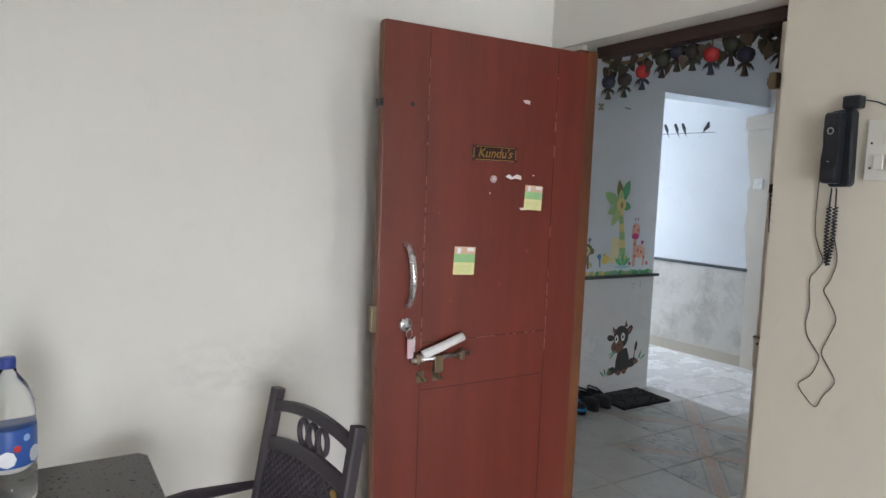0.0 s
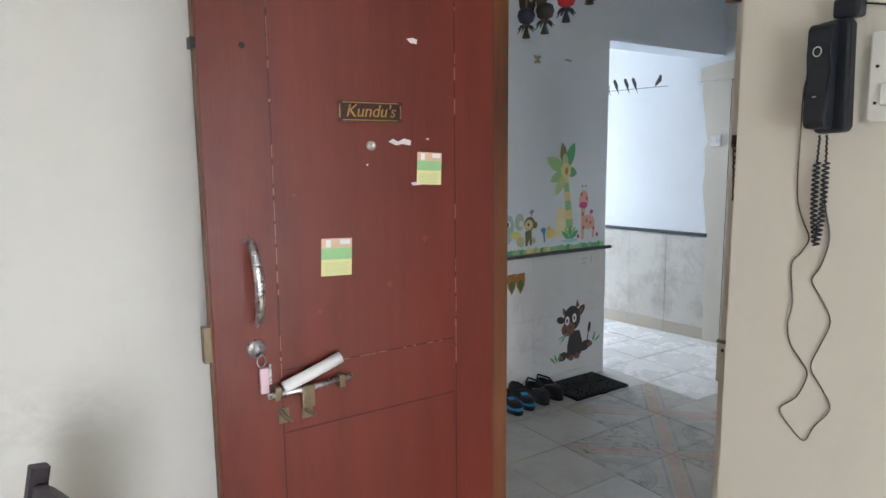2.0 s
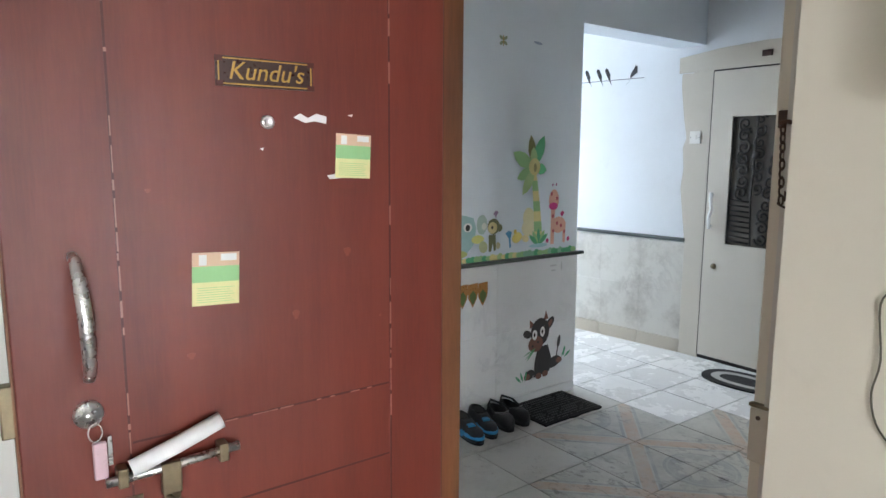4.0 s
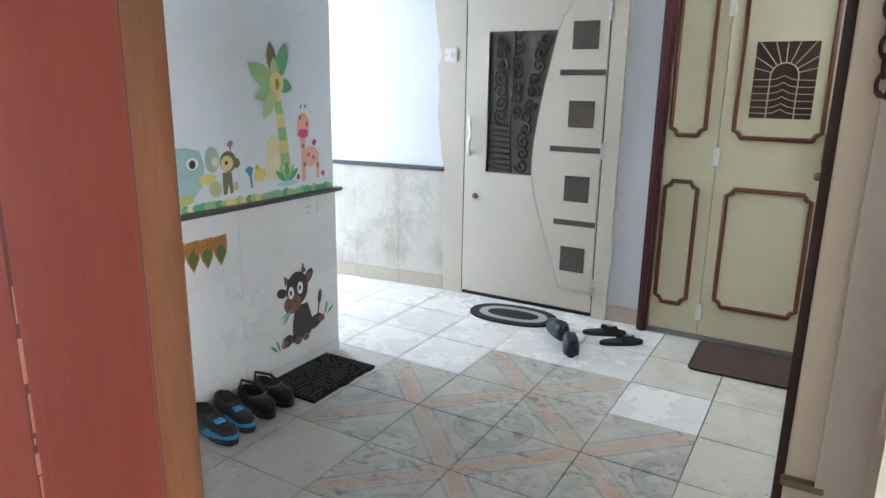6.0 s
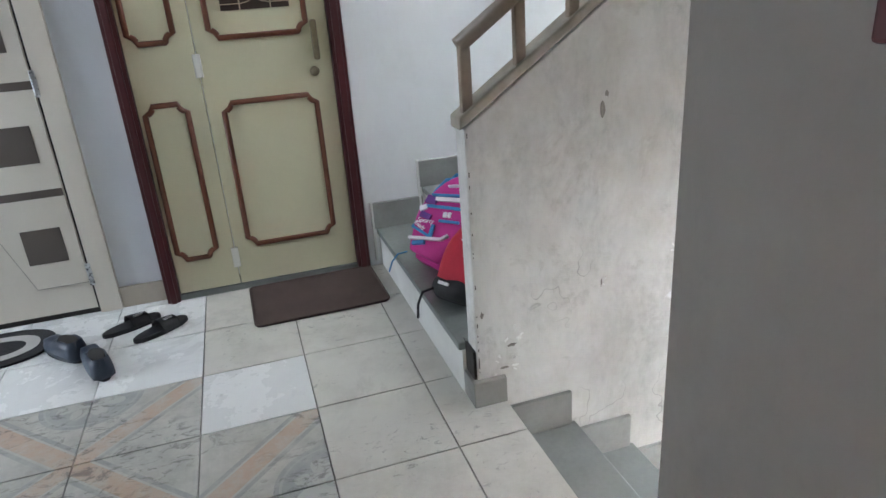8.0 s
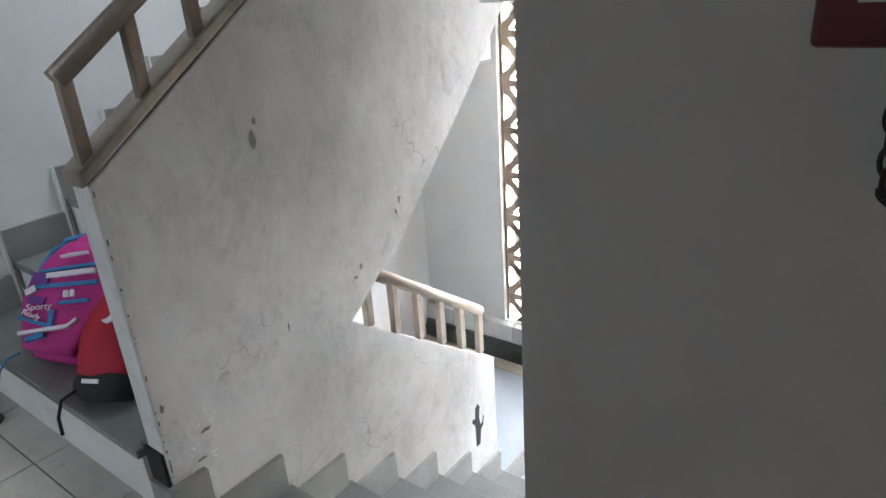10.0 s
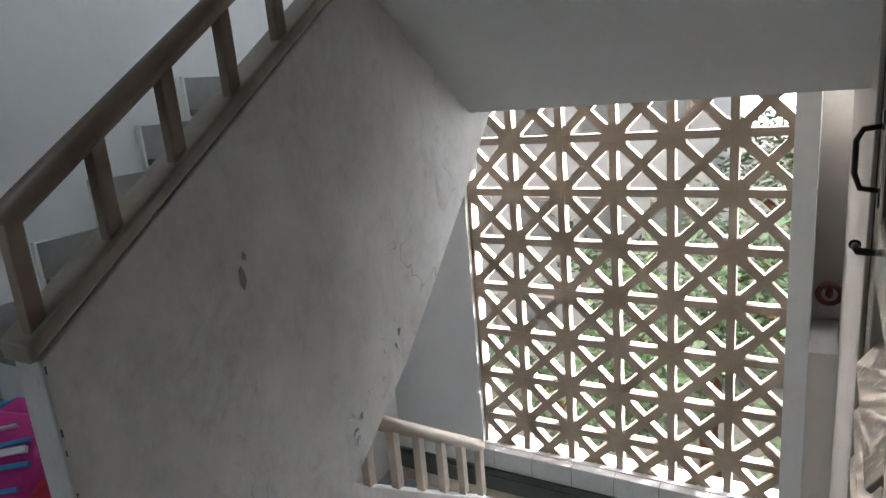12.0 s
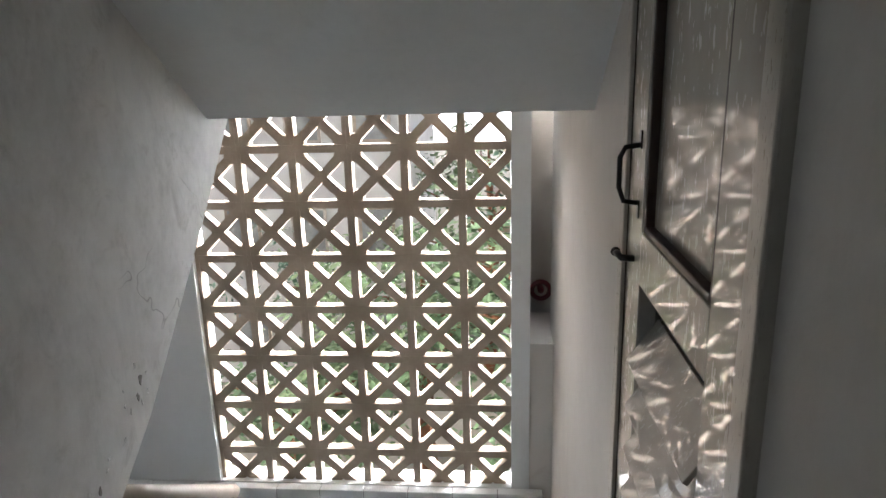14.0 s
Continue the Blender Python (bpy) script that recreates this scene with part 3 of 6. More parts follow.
screen = thing("concrete_screen", "weathered brown concrete lattice screen, open to outdoors", "lattice screen", None, "", "structure")
block_mesh = screen_block()
for i in range(6):
    for j in range(11):
        ob = new("block", block_mesh)
        ob.parent = screen
        ob.matrix_basis = pose(2.932 + 0.2853 * i, JY, -1.02 + 0.285 * j + 0.0)
kerb = structure("screen_kerb", boxes(((2.8, JY + 0.03, -1.05), (5.3, -1.604, JZ0 - 0.012))), grout, "worn pale tiled kerb under the screen", "kerb")
for k in range(10):
    x0 = 2.8 + 0.25 * k
    part("kerb_tile", boxes(((x0 + 0.002, -1.604, -1.05), (x0 + 0.248, -1.596, JZ0 - 0.008)), bevel=0.002), tile_white, kerb)
    part("kerb_tile", boxes(((x0 + 0.002, JY + 0.032, JZ0 - 0.012), (x0 + 0.248, -1.597, JZ0 - 0.004)), bevel=0.002), tile_white, kerb)
structure("landing_skirting", boxes(((2.8, JY + 0.03, MID), (5.3, -1.585, -1.055)), ((2.8, -1.585, MID), (5.3, -1.57, MID + 0.1)), bevel=0.003), kota_dark, "dark stone skirting along the landing", "skirting")
structure("landing_border", boxes(((2.8, -1.568, MID - 0.002), (5.3, -1.46, MID + 0.005)), bevel=0.002), skirt_tan, "pale brown stone border strip on the landing", "border")

# ---- the flat's own front door ----
LY, LX0, LX1, LZ = 1.995, 1.03, 1.893, 2.05
door = thing("front_door", "dark red-brown polished wooden flat door, standing open", "door")
part("leaf", boxes(((LX0, LY, 0.02), (LX1, LY + 0.038, LZ)), bevel=0.003), leaf_red, door)
part("door_edge", boxes(((LX0 - 0.004, LY + 0.004, 0.03), (LX0, LY + 0.034, LZ - 0.01))), jamb_wood, door)
frame_d = thing("door_frame", "reddish brown wooden door frame, worn at the edge", "door frame", None, "", "structure")
part("jamb", boxes(((1.897, 2.045, 0), (1.99, 2.1, 2.075)), bevel=0.004), jamb_wood, frame_d)
# solid dark strip drawn for the shade between leaf and jamb
part("hinge_gap_shade", boxes(((1.8935, 2.0, 0.02), (1.8965, 2.05, 2.06))), dark_wood, frame_d, "dark strip painting the shaded gap beside the leaf")
part("head", boxes(((2.035, 1.25, 2.065), (2.098, 2.105, 2.109)), bevel=0.003), dark_wood, frame_d)
part("jamb", boxes(((2.045, REV_Y - 0.03, 0), (2.1, 1.308, 2.064)), bevel=0.003), reveal_wall, frame_d, "grey beige painted jamb, chipped")
part("jamb_edge", boxes(((2.068, 1.308, 0), (2.1, 1.3165, 2.064))), dark_wood, frame_d, "dark unpainted edge of the jamb")

# ---- neighbour's pale door ----
NX = 5.335
nd = thing("safety_door", "beige laminate safety door with black scrollwork grille, closed", "door")
part("side_panel", boxes(((NX, 3.445, 0.0), (NX + 0.03, 3.6, 2.1)), bevel=0.003), door_beige_dark, nd)
part("header", prism([(3.72, 2.09), (3.72, 2.2), (3.4, 2.235), (3.06, 2.25), (2.7, 2.235), (2.4, 2.2), (2.4, 2.09)], "x", NX - 0.004, NX + 0.03, bevel=0.003), door_beige_dark, nd)
part("side_post", boxes(((NX - 0.006, 2.4, 0), (NX + 0.03, 2.495, 2.088)), bevel=0.003), door_beige, nd)
GZ = [(1.763, 2.82), (1.6, 2.855), (1.45, 2.89), (1.3, 2.918), (1.112, 2.945), (0.98, 2.955), (0.872, 2.953)]


def neighbour_leaf():
    bm = bmesh.new()
    cut = [(3.28, 0.872)] + [(3.28, 1.763)] + [(y, z) for z, y in GZ]
    outer = [bm.verts.new((NX, y, z)) for y, z in [(3.44, 0.03), (3.44, 2.08), (2.503, 2.08), (2.503, 0.03)]]
    inner = [bm.verts.new((NX, y, z)) for y, z in cut]
    e = [bm.edges.new((outer[i], outer[(i + 1) % 4])) for i in range(4)]
    e += [bm.edges.new((inner[i], inner[(i + 1) % len(inner)])) for i in range(len(inner))]
    bmesh.ops.triangle_fill(bm, edges=e, use_beauty=True)
    r = bmesh.ops.extrude_face_region(bm, geom=list(bm.faces))
    bmesh.ops.translate(bm, verts=[v for v in r["geom"] if isinstance(v, bmesh.types.BMVert)], vec=(0.025, 0, 0))
    return bm


part("leaf", neighbour_leaf(), door_beige, nd)
ARC = [(1.939, 2.724), (1.85, 2.775), (1.763, 2.815), (1.6, 2.85), (1.45, 2.885), (1.3, 2.913), (1.112, 2.94), (0.98, 2.95), (0.85, 2.945), (0.72, 2.915), (0.576, 2.866), (0.36, 2.79), (0.165, 2.722)]
part("curved_panel", prism([(2.507, 0.165), (2.507, 1.939)] + [(y, z) for z, y in ARC], "x", NX - 0.007, NX - 0.001), door_beige, nd)
for zc in (1.727, 1.27, 0.815, 0.364):
    part("square_inlay", boxes(((NX - 0.0095, 2.562, zc - 0.08), (NX - 0.0065, 2.722, zc + 0.08))), inlay_brown, nd)
for zc, ye in ((1.515, 2.79), (1.057, 2.83), (0.6, 2.78)):
    part("bar_inlay", boxes(((NX - 0.0095, 2.508, zc - 0.017), (NX - 0.0065, ye, zc + 0.017))), inlay_brown, nd)
part("panel_seam", tube([(NX - 0.0075, 2.507, 1.939)] + [(NX - 0.0075, y, z) for z, y in ARC] + [(NX - 0.0075, 2.507, 0.165)], 0.0018, 5), seam_grey, nd, "fine grey seam round the curved panel")
# dark boxes fill the joints to paint their shade, also under the leaf
part("leaf_gap_shade", boxes(((NX - 0.001, 2.496, 0.03), (NX + 0.02, 2.5025, 2.085)), ((NX - 0.001, 3.4405, 0.03), (NX + 0.02, 3.4445, 2.085)), ((NX - 0.001, 2.5, 2.081), (NX + 0.02, 3.44, 2.0895))), shade_fill, nd, "dark strips painting the shaded gap round the leaf")
part("grille_backing", boxes(((NX + 0.022, 2.8, 0.86), (NX + 0.028, 3.29, 1.78))), grille_back, nd)
part("threshold_shade", boxes(((NX + 0.012, 2.4, 0.001), (NX + 0.03, 3.6, 0.03))), shade_fill, nd)

# ---- olive yellow double-leaf door ----
YX = 5.28
yd = thing("panel_door", "pale olive painted wooden door with brown mouldings, closed", "door")
for y0, y1 in ((1.205, 1.268), (2.135, 2.195)):
    part("frame_post", boxes(((YX, y0, 0), (YX + 0.1, y1, 2.12)), ((YX - 0.012, y0 + 0.016, 0), (YX + 0.02, y1 - 0.016, 2.12)), bevel=0.004), maroon, yd)
part("frame_head", boxes(((YX, 1.268, 2.06), (YX + 0.1, 2.135, 2.12)), bevel=0.004), maroon, yd)
part("leaf", boxes(((YX + 0.03, 1.27, 0.03), (YX + 0.065, 1.848, 2.055)), bevel=0.002), door_olive, yd)
part("leaf", boxes(((YX + 0.03, 1.852, 0.03), (YX + 0.065, 2.133, 2.055)), bevel=0.002), door_olive, yd)
part("threshold", boxes(((YX + 0.02, 1.268, 0.0), (YX + 0.09, 2.135, 0.028))), kota, yd)

# ---- details of the doors ----


def ground_mesh(curve_name, text, size, mat, parent, at, label="", shear=0.0, depth=0.001):
    cu = bpy.data.curves.new(curve_name, "FONT")
    cu.body, cu.size, cu.extrude, cu.shear = text, size, depth, shear
    cu.align_x, cu.align_y = "CENTER", "CENTER"
    tmp = new("lettering_curve", cu)
    me = bpy.data.meshes.new_from_object(tmp.evaluated_get(bpy.context.evaluated_depsgraph_get()))
    bpy.data.objects.remove(tmp)
    me.materials.append(mat)
    ob = new(curve_name, me)
    ob.parent = parent
    ob.matrix_basis = at
    if label:
        ob["label"] = label
    return ob


def flat_mat(name, c, rough=0.6, metal=0.0):
    return stuff_mat(name, c, tuple(v * 0.82 for v in c), rough, 14, 120, metal, 0.03, 0.5)


gold = flat_mat("gold_paint", (0.45, 0.28, 0.08), 0.35, 0.75)
plate_dark = flat_mat("plate_dark", (0.035, 0.012, 0.01), 0.3)
note_green, note_yellow, note_pink = flat_mat("note_green", (0.3, 0.56, 0.25)), flat_mat("note_yellow", (0.76, 0.72, 0.36)), flat_mat("note_pink", (0.7, 0.48, 0.34))
ink = flat_mat("ink", (0.12, 0.12, 0.12))
groove_pale = flat_mat("groove_pale", (0.3, 0.13, 0.1))
groove_dark = flat_mat("groove_dark", (0.07, 0.014, 0.01))
putty = flat_mat("putty", (0.21, 0.05, 0.03))
for gx, z0, z1 in ((1.194, 0.05, 2.03), (1.744, 0.05, 2.03)):
    part("groove", boxes(((gx, LY - 0.0008, z0), (gx + 0.004, LY + 0.002, z1))), groove_dark, door)
for gz in (0.977, 0.807):
    part("groove", boxes(((1.2, LY - 0.0008, gz), (1.742, LY + 0.002, gz + 0.004))), groove_dark, door)
rnd = random.Random(4)
bm = bmesh.new()
for gx in (1.196, 1.746):
    z = 0.9
    while z < 1.95:
        h = rnd.uniform(0.006, 0.05)
        if rnd.random() < 0.6:
            box_into(bm, (gx - rnd.uniform(0.0, 0.002), LY - 0.0014, z), (gx + rnd.uniform(0.001, 0.0028), LY, z + h))
        z += h + rnd.uniform(0.002, 0.02)
for _ in range(14):
    x = rnd.uniform(1.22, 1.7)
    box_into(bm, (x, LY - 0.0014, 0.977), (x + rnd.uniform(0.01, 0.03), LY, 0.9795))
tagged(part("chipped_polish", bm, groove_pale, door), "", "", "", "stuff")
for x, z, w, h in ((1.52, 1.17, 0.01, 0.02), (1.64, 1.29, 0.011, 0.02), (1.31, 1.12, 0.01, 0.014), (1.25, 1.43, 0.007, 0.008), (1.72, 1.14, 0.004, 0.006)):
    part("filler_patch", prism([(x + w * math.cos(a) * (0.7 + 0.3 * math.sin(3 * a)), z + h * 0.5 * math.sin(a)) for a in [i * math.pi / 5 for i in range(10)]], "y", LY - 0.0006, LY + 0.001), putty, door)
# torn paper left on the polish
for pts in ([(1.525, 1.566), (1.54, 1.574), (1.556, 1.566), (1.575, 1.575), (1.597, 1.57), (1.596, 1.556), (1.57, 1.56), (1.55, 1.556)], [(1.588, 1.844), (1.607, 1.848), (1.622, 1.844), (1.62, 1.832), (1.6, 1.834)], [(1.596, 1.452), (1.63, 1.456), (1.63, 1.446), (1.602, 1.444)], [(1.645, 1.575), (1.657, 1.577), (1.655, 1.571)], [(1.455, 1.505), (1.463, 1.507), (1.461, 1.501)]):
    part("paper_scrap", prism(pts, "y", LY - 0.001, LY), paper_white, door)
plate = part("name_plate", boxes(((1.376, LY - 0.006, 1.618), (1.566, LY, 1.672)), bevel=0.001), plate_dark, door, "dark name plate with gold lettering")
for lo, hi in (((1.379, 1.621), (1.563, 1.6235)), ((1.379, 1.6665), (1.563, 1.669)), ((1.379, 1.6235), (1.3815, 1.6665)), ((1.5605, 1.6235), (1.563, 1.6665))):
    part("gold_border", boxes(((lo[0], LY - 0.0072, lo[1]), (hi[0], LY - 0.005, hi[1]))), gold, plate)
for cx, cz in ((1.381, 1.6225), (1.561, 1.6225), (1.381, 1.667), (1.561, 1.667)):
    part("corner_notch", boxes(((cx - 0.007, LY - 0.0076, cz - 0.005), (cx + 0.007, LY - 0.0052, cz + 0.005))), groove_dark, plate)
ground_mesh("lettering", "Kundu's", 0.046, gold, plate, pose(1.471, LY - 0.0066, 1.645, 90), "", 0.25)
part("peephole", lathe([(0.013, 0), (0.013, 0.006), (0.009, 0.008), (0.006, 0.005)], 16, pose(1.471, LY, 1.555, 90)), chrome, door, smooth=True)
for x0, z0, w, h, tilt in ((1.614, 1.447, 0.082, 0.091, 2.5), (1.315, 1.214, 0.088, 0.1, 2.5)):
    note = thing("paper_notice", "small green and yellow printed paper stuck on the door", "paper notice", pose(x0, LY - 0.0015, z0, 0, tilt, 0), "notices on the door")
    part("lower_sheet", boxes(((0, 0, 0), (w, 0.0008, h * 0.44))), note_yellow, note, at=Matrix())
    part("middle_sheet", boxes(((0, 0, h * 0.44), (w, 0.0008, h * 0.74))), note_green, note, at=Matrix())
    part("upper_sheet", boxes(((0, 0, h * 0.74), (w, 0.0008, h))), note_pink, note, at=Matrix())
    part("white_box", boxes(((w * 0.14, -0.0004, h * 0.76), (w * 0.3, 0.0, h * 0.96))), paper_white, note, at=Matrix())
    part("white_box", boxes(((w * 0.6, -0.0004, h * 0.84), (w * 0.94, 0.0, h * 0.97))), paper_white, note, at=Matrix())
    for k in range(8):
        zz = h * (0.06 + 0.045 * k) if k < 7 else h * 0.6
        part("print_line", boxes(((w * 0.1, -0.0003, zz), (w * (0.9 - 0.05 * (k % 3)), 0.0, zz + 0.0008))), note_green, note, at=Matrix())
pull = part("pull_handle", tube([(1.126, LY, 1.325), (1.127, LY - 0.02, 1.32), (1.13, LY - 0.042, 1.285), (1.134, LY - 0.052, 1.22), (1.136, LY - 0.042, 1.155), (1.137, LY - 0.02, 1.118), (1.137, LY, 1.112)], [0.008, 0.009, 0.011, 0.012, 0.011, 0.009, 0.008], 12), chrome, door, "bowed chrome pull handle", True)
part("lock_rose", lathe([(0.024, 0), (0.024, 0.006), (0.02, 0.01), (0.012, 0.01), (0.011, 0.018)], 20, pose(1.133, LY, 1.049, 90)), chrome, door, smooth=True)
keys = part("key_ring", tube([(1.139 + 0.011 * math.cos(a), LY - 0.02, 1.02 + 0.016 * math.sin(a)) for a in [i * math.pi / 8 for i in range(16)]], 0.0013, 6, None, True), chrome, door)
part("key_tag", boxes(((1.133, LY - 0.026, 0.935), (1.155, LY - 0.014, 1.002)), bevel=0.003), flat_mat("tag_pink", (0.6, 0.42, 0.46), 0.3), keys)
part("key", boxes(((1.157, LY - 0.02, 0.955), (1.164, LY - 0.017, 1.008)), bevel=0.0008), chrome, keys)
part("bolt_rod", tube([(1.15, LY - 0.02, 0.924), (1.27, LY - 0.02, 0.926), (1.385, LY - 0.02, 0.932)], 0.0085, 10), chrome, door, smooth=True)
for x in (1.168, 1.345):
    part("bolt_bracket", boxes(((x, LY - 0.031, 0.91), (x + 0.018, LY, 0.946)), bevel=0.003), brass_old, door)
part("bolt_hasp", boxes(((1.24, LY - 0.03, 0.875), (1.275, LY - 0.014, 0.935)), bevel=0.003), brass_old, door)
for x in (1.188, 1.253):
    part("staple", tube([(x, LY, 0.872), (x, LY - 0.026, 0.868), (x + 0.018, LY - 0.026, 0.85), (x + 0.018, LY, 0.846)], 0.005, 8), brass_old, door, smooth=True)
    part("staple_plate", boxes(((x - 0.006, LY - 0.003, 0.838), (x + 0.024, LY, 0.878))), brass_old, door)
tagged(part("rolled_paper", tube([(1.19, LY - 0.03, 0.944), (1.27, LY - 0.03, 0.968), (1.35, LY - 0.03, 0.996)], 0.0155, 14), paper_white, smooth=True), "white rolled paper tucked behind the door bolt", "rolled paper")
part("edge_bolt", boxes(((LX0 - 0.012, LY + 0.002, 1.775), (LX0, LY + 0.032, 1.8))), black_iron, door)
part("strike_lug", boxes(((LX0 - 0.022, LY + 0.004, 1.03), (LX0, LY + 0.03, 1.12)), bevel=0.003), brass_old, door)
part("screw_hole", lathe([(0.008, 0), (0.008, 0.001)], 10, pose(1.135, LY - 0.0002, 1.79, 90)), shade_fill, door)

# recessed grille of the neighbour's door


def ribbon(points, w, bm):
    return tube(points, w, 5, bm)


def scroll(cy, cz, r, a0, turns, flip, bm, gx=NX + 0.008):
    pts = []
    n = int(10 * turns) + 4
    for i in range(n + 1):
        f = i / n
        a = a0 + flip * f * turns * 2 * math.pi
        rr = r * (1 - 0.78 * f)
        pts.append((gx, cy + rr * math.cos(a), cz + rr * math.sin(a)))
    ribbon(pts, 0.0075, bm)


def arc_y(z):
    for (z1, y1), (z2, y2) in zip(GZ, GZ[1:]):
        if z2 <= z <= z1:
            return y1 + (y2 - y1) * (z1 - z) / (z1 - z2)
    return GZ[0][1]


bm = bmesh.new()
for k in range(11):
    zc = 0.93 + 0.078 * k
    ye = arc_y(zc)
    scroll(ye + 0.075, zc, 0.047, 0.6 * k, 1.3, 1 if k % 2 else -1, bm)
    if zc > 1.2:
        scroll(3.19, zc, 0.05, 1.0 + 0.9 * k, 1.4, -1 if k % 2 else 1, bm)
        scroll(3.08, zc + 0.03, 0.042, 2.2 + 0.7 * k, 1.2, 1 if k % 2 else -1, bm)
for k in range(9):
    z = 0.9 + 0.036 * k
    ribbon([(NX + 0.008, 3.275, z), (NX + 0.008, 3.11, z - 0.008)], 0.006, bm)
for y in (3.272, 3.1):
    ribbon([(NX + 0.008, y, 0.88), (NX + 0.008, y + (0.02 if y < 3.2 else 0), 1.2), (NX + 0.008, y, 1.755)], 0.0065, bm)
part("grille_scrollwork", bm, black_iron, nd, "black wrought iron scrollwork", True)
part("grille_flower", lathe([(0.03, 0), (0.026, 0.008), (0.008, 0.012)], 8, pose(NX + 0.006, 3.1, 1.5, 0, -90, 0)), black_iron, nd)
zig = part("pull_handle", tube([(NX - 0.03, 3.385, 1.235), (NX - 0.035, 3.388, 1.19), (NX - 0.04, 3.372, 1.12), (NX - 0.035, 3.394, 1.06), (NX - 0.03, 3.392, 0.975)], 0.013, 10), satin_alu, nd, "bright zigzag pull handle", True)
for y, z in ((3.386, 1.215), (3.392, 0.995)):
    part("stand_off", tube([(NX, y, z), (NX - 0.035, y, z)], 0.007, 8), chrome, zig)
part("lock_knob", lathe([(0.02, 0), (0.02, 0.006), (0.014, 0.012), (0.014, 0.022), (0.006, 0.024)], 16, pose(NX, 3.352, 0.705, 0, -90, 0)), brass_old, nd, smooth=True)
for z in (1.86, 1.06, 0.2):
    part("hinge", boxes(((NX - 0.012, 2.486, z - 0.055), (NX - 0.002, 2.508, z + 0.055)), bevel=0.003), chrome, nd)
part("door_number", boxes(((NX - 0.012, 3.03, 2.145), (NX - 0.003, 3.1, 2.185)), bevel=0.002), plate_dark, nd)
part("scalloped_edge", prism([(3.6, 0.0), (3.61, 0.9), (3.66, 1.25), (3.645, 1.4), (3.66, 1.55), (3.635, 1.62), (3.665, 1.78), (3.69, 1.95), (3.71, 2.085), (3.598, 2.085), (3.598, 0.0)], "x", NX + 0.004, NX + 0.026), door_beige_dark, nd)
# mouldings of the olive door


def moulding(y0, y1, z0, z1, top="notch"):
    """A raised frame with notched corners, as a round bead."""
    n = 0.035
    pts = [(y0 + n, z0), (y1 - n, z0)] + arc(y1, z0, n, 180, 90, 4) + [(y1, z0 + n), (y1, z1 - n)]
    if top == "arch":
        r = (y1 - y0) / 2
        pts += arc((y0 + y1) / 2, z1 - r, r, 0, 180, 10)
    else:
        pts += arc(y1, z1, n, 270, 180, 4) + [(y0 + n, z1)] + arc(y0, z1, n, 360, 270, 4)
    pts += [(y0, z0 + n)] + arc(y0, z0, n, 90, 0, 4)
    clean = []
    for p in pts:
        if not clean or math.dist(p, clean[-1]) > 0.004:
            clean.append(p)
    return tube([(YX + 0.027, y, z) for y, z in clean], 0.0125, 8, None, True)


for args in ((1.931, 2.107, 0.198, 0.919), (1.925, 2.107, 1.178, 1.977, "arch"), (1.363, 1.778, 0.221, 0.899), (1.365, 1.78, 1.178, 1.937)):
    part("moulding", moulding(*args), trim_brown, yd, smooth=True)
part("grille_backing", boxes(((YX + 0.026, 1.425, 1.285), (YX + 0.0285, 1.715, 1.67))), flat_mat("dark_mesh", (0.05, 0.026, 0.018)), yd)
bm = bmesh.new()
gx = YX + 0.02
for z in (1.31, 1.34, 1.375, 1.41, 1.445, 1.48):
    tube([(gx, 1.715, z), (gx, 1.635, z)], 0.0022, 5, bm)
    tube([(gx, 1.425, z), (gx, 1.505, z)], 0.0022, 5, bm)
    tube([(gx, 1.63, z), (gx, 1.6, z + 0.006), (gx, 1.57, z + 0.022), (gx, 1.54, z + 0.006), (gx, 1.51, z)], 0.0022, 5, bm)
tube([(gx, 1.635, 1.285)] + [(gx, y, z) for y, z in arc(1.57, 1.5, 0.065, 0, 180, 12)] + [(gx, 1.505, 1.285)], 0.003, 5, bm)
for k in range(9):
    a = radians(15 + 18.75 * k)
    tube([(gx, 1.57 + 0.065 * math.cos(a), 1.5 + 0.065 * math.sin(a)), (gx, 1.57 + min(0.145 / max(abs(math.cos(a)), 0.01), 0.17 / max(math.sin(a), 0.01)) * math.cos(a), 1.5 + min(0.145 / max(abs(math.cos(a)), 0.01), 0.17 / max(math.sin(a), 0.01)) * math.sin(a))], 0.0022, 5, bm)
part("sunburst_grille", bm, flat_mat("grille_cream", (0.5, 0.38, 0.26), 0.4), yd, "cream metal sunburst grille")
part("pull_handle", boxes(((YX - 0.012, 1.322, 1.05), (YX + 0.03, 1.35, 1.225)), bevel=0.01), brass_old, yd, "old brass pull handle")
part("lock_rose", lathe([(0.022, 0), (0.022, 0.008), (0.014, 0.012), (0.012, 0.016)], 16, pose(YX + 0.03, 1.353, 1.0, 0, -90, 0)), brass_old, yd, smooth=True)
for z in (1.07, 0.17, 1.85):
    part("hinge", boxes(((YX + 0.019, 1.834, z - 0.05), (YX + 0.031, 1.868, z + 0.05)), bevel=0.002), white_plastic, yd)

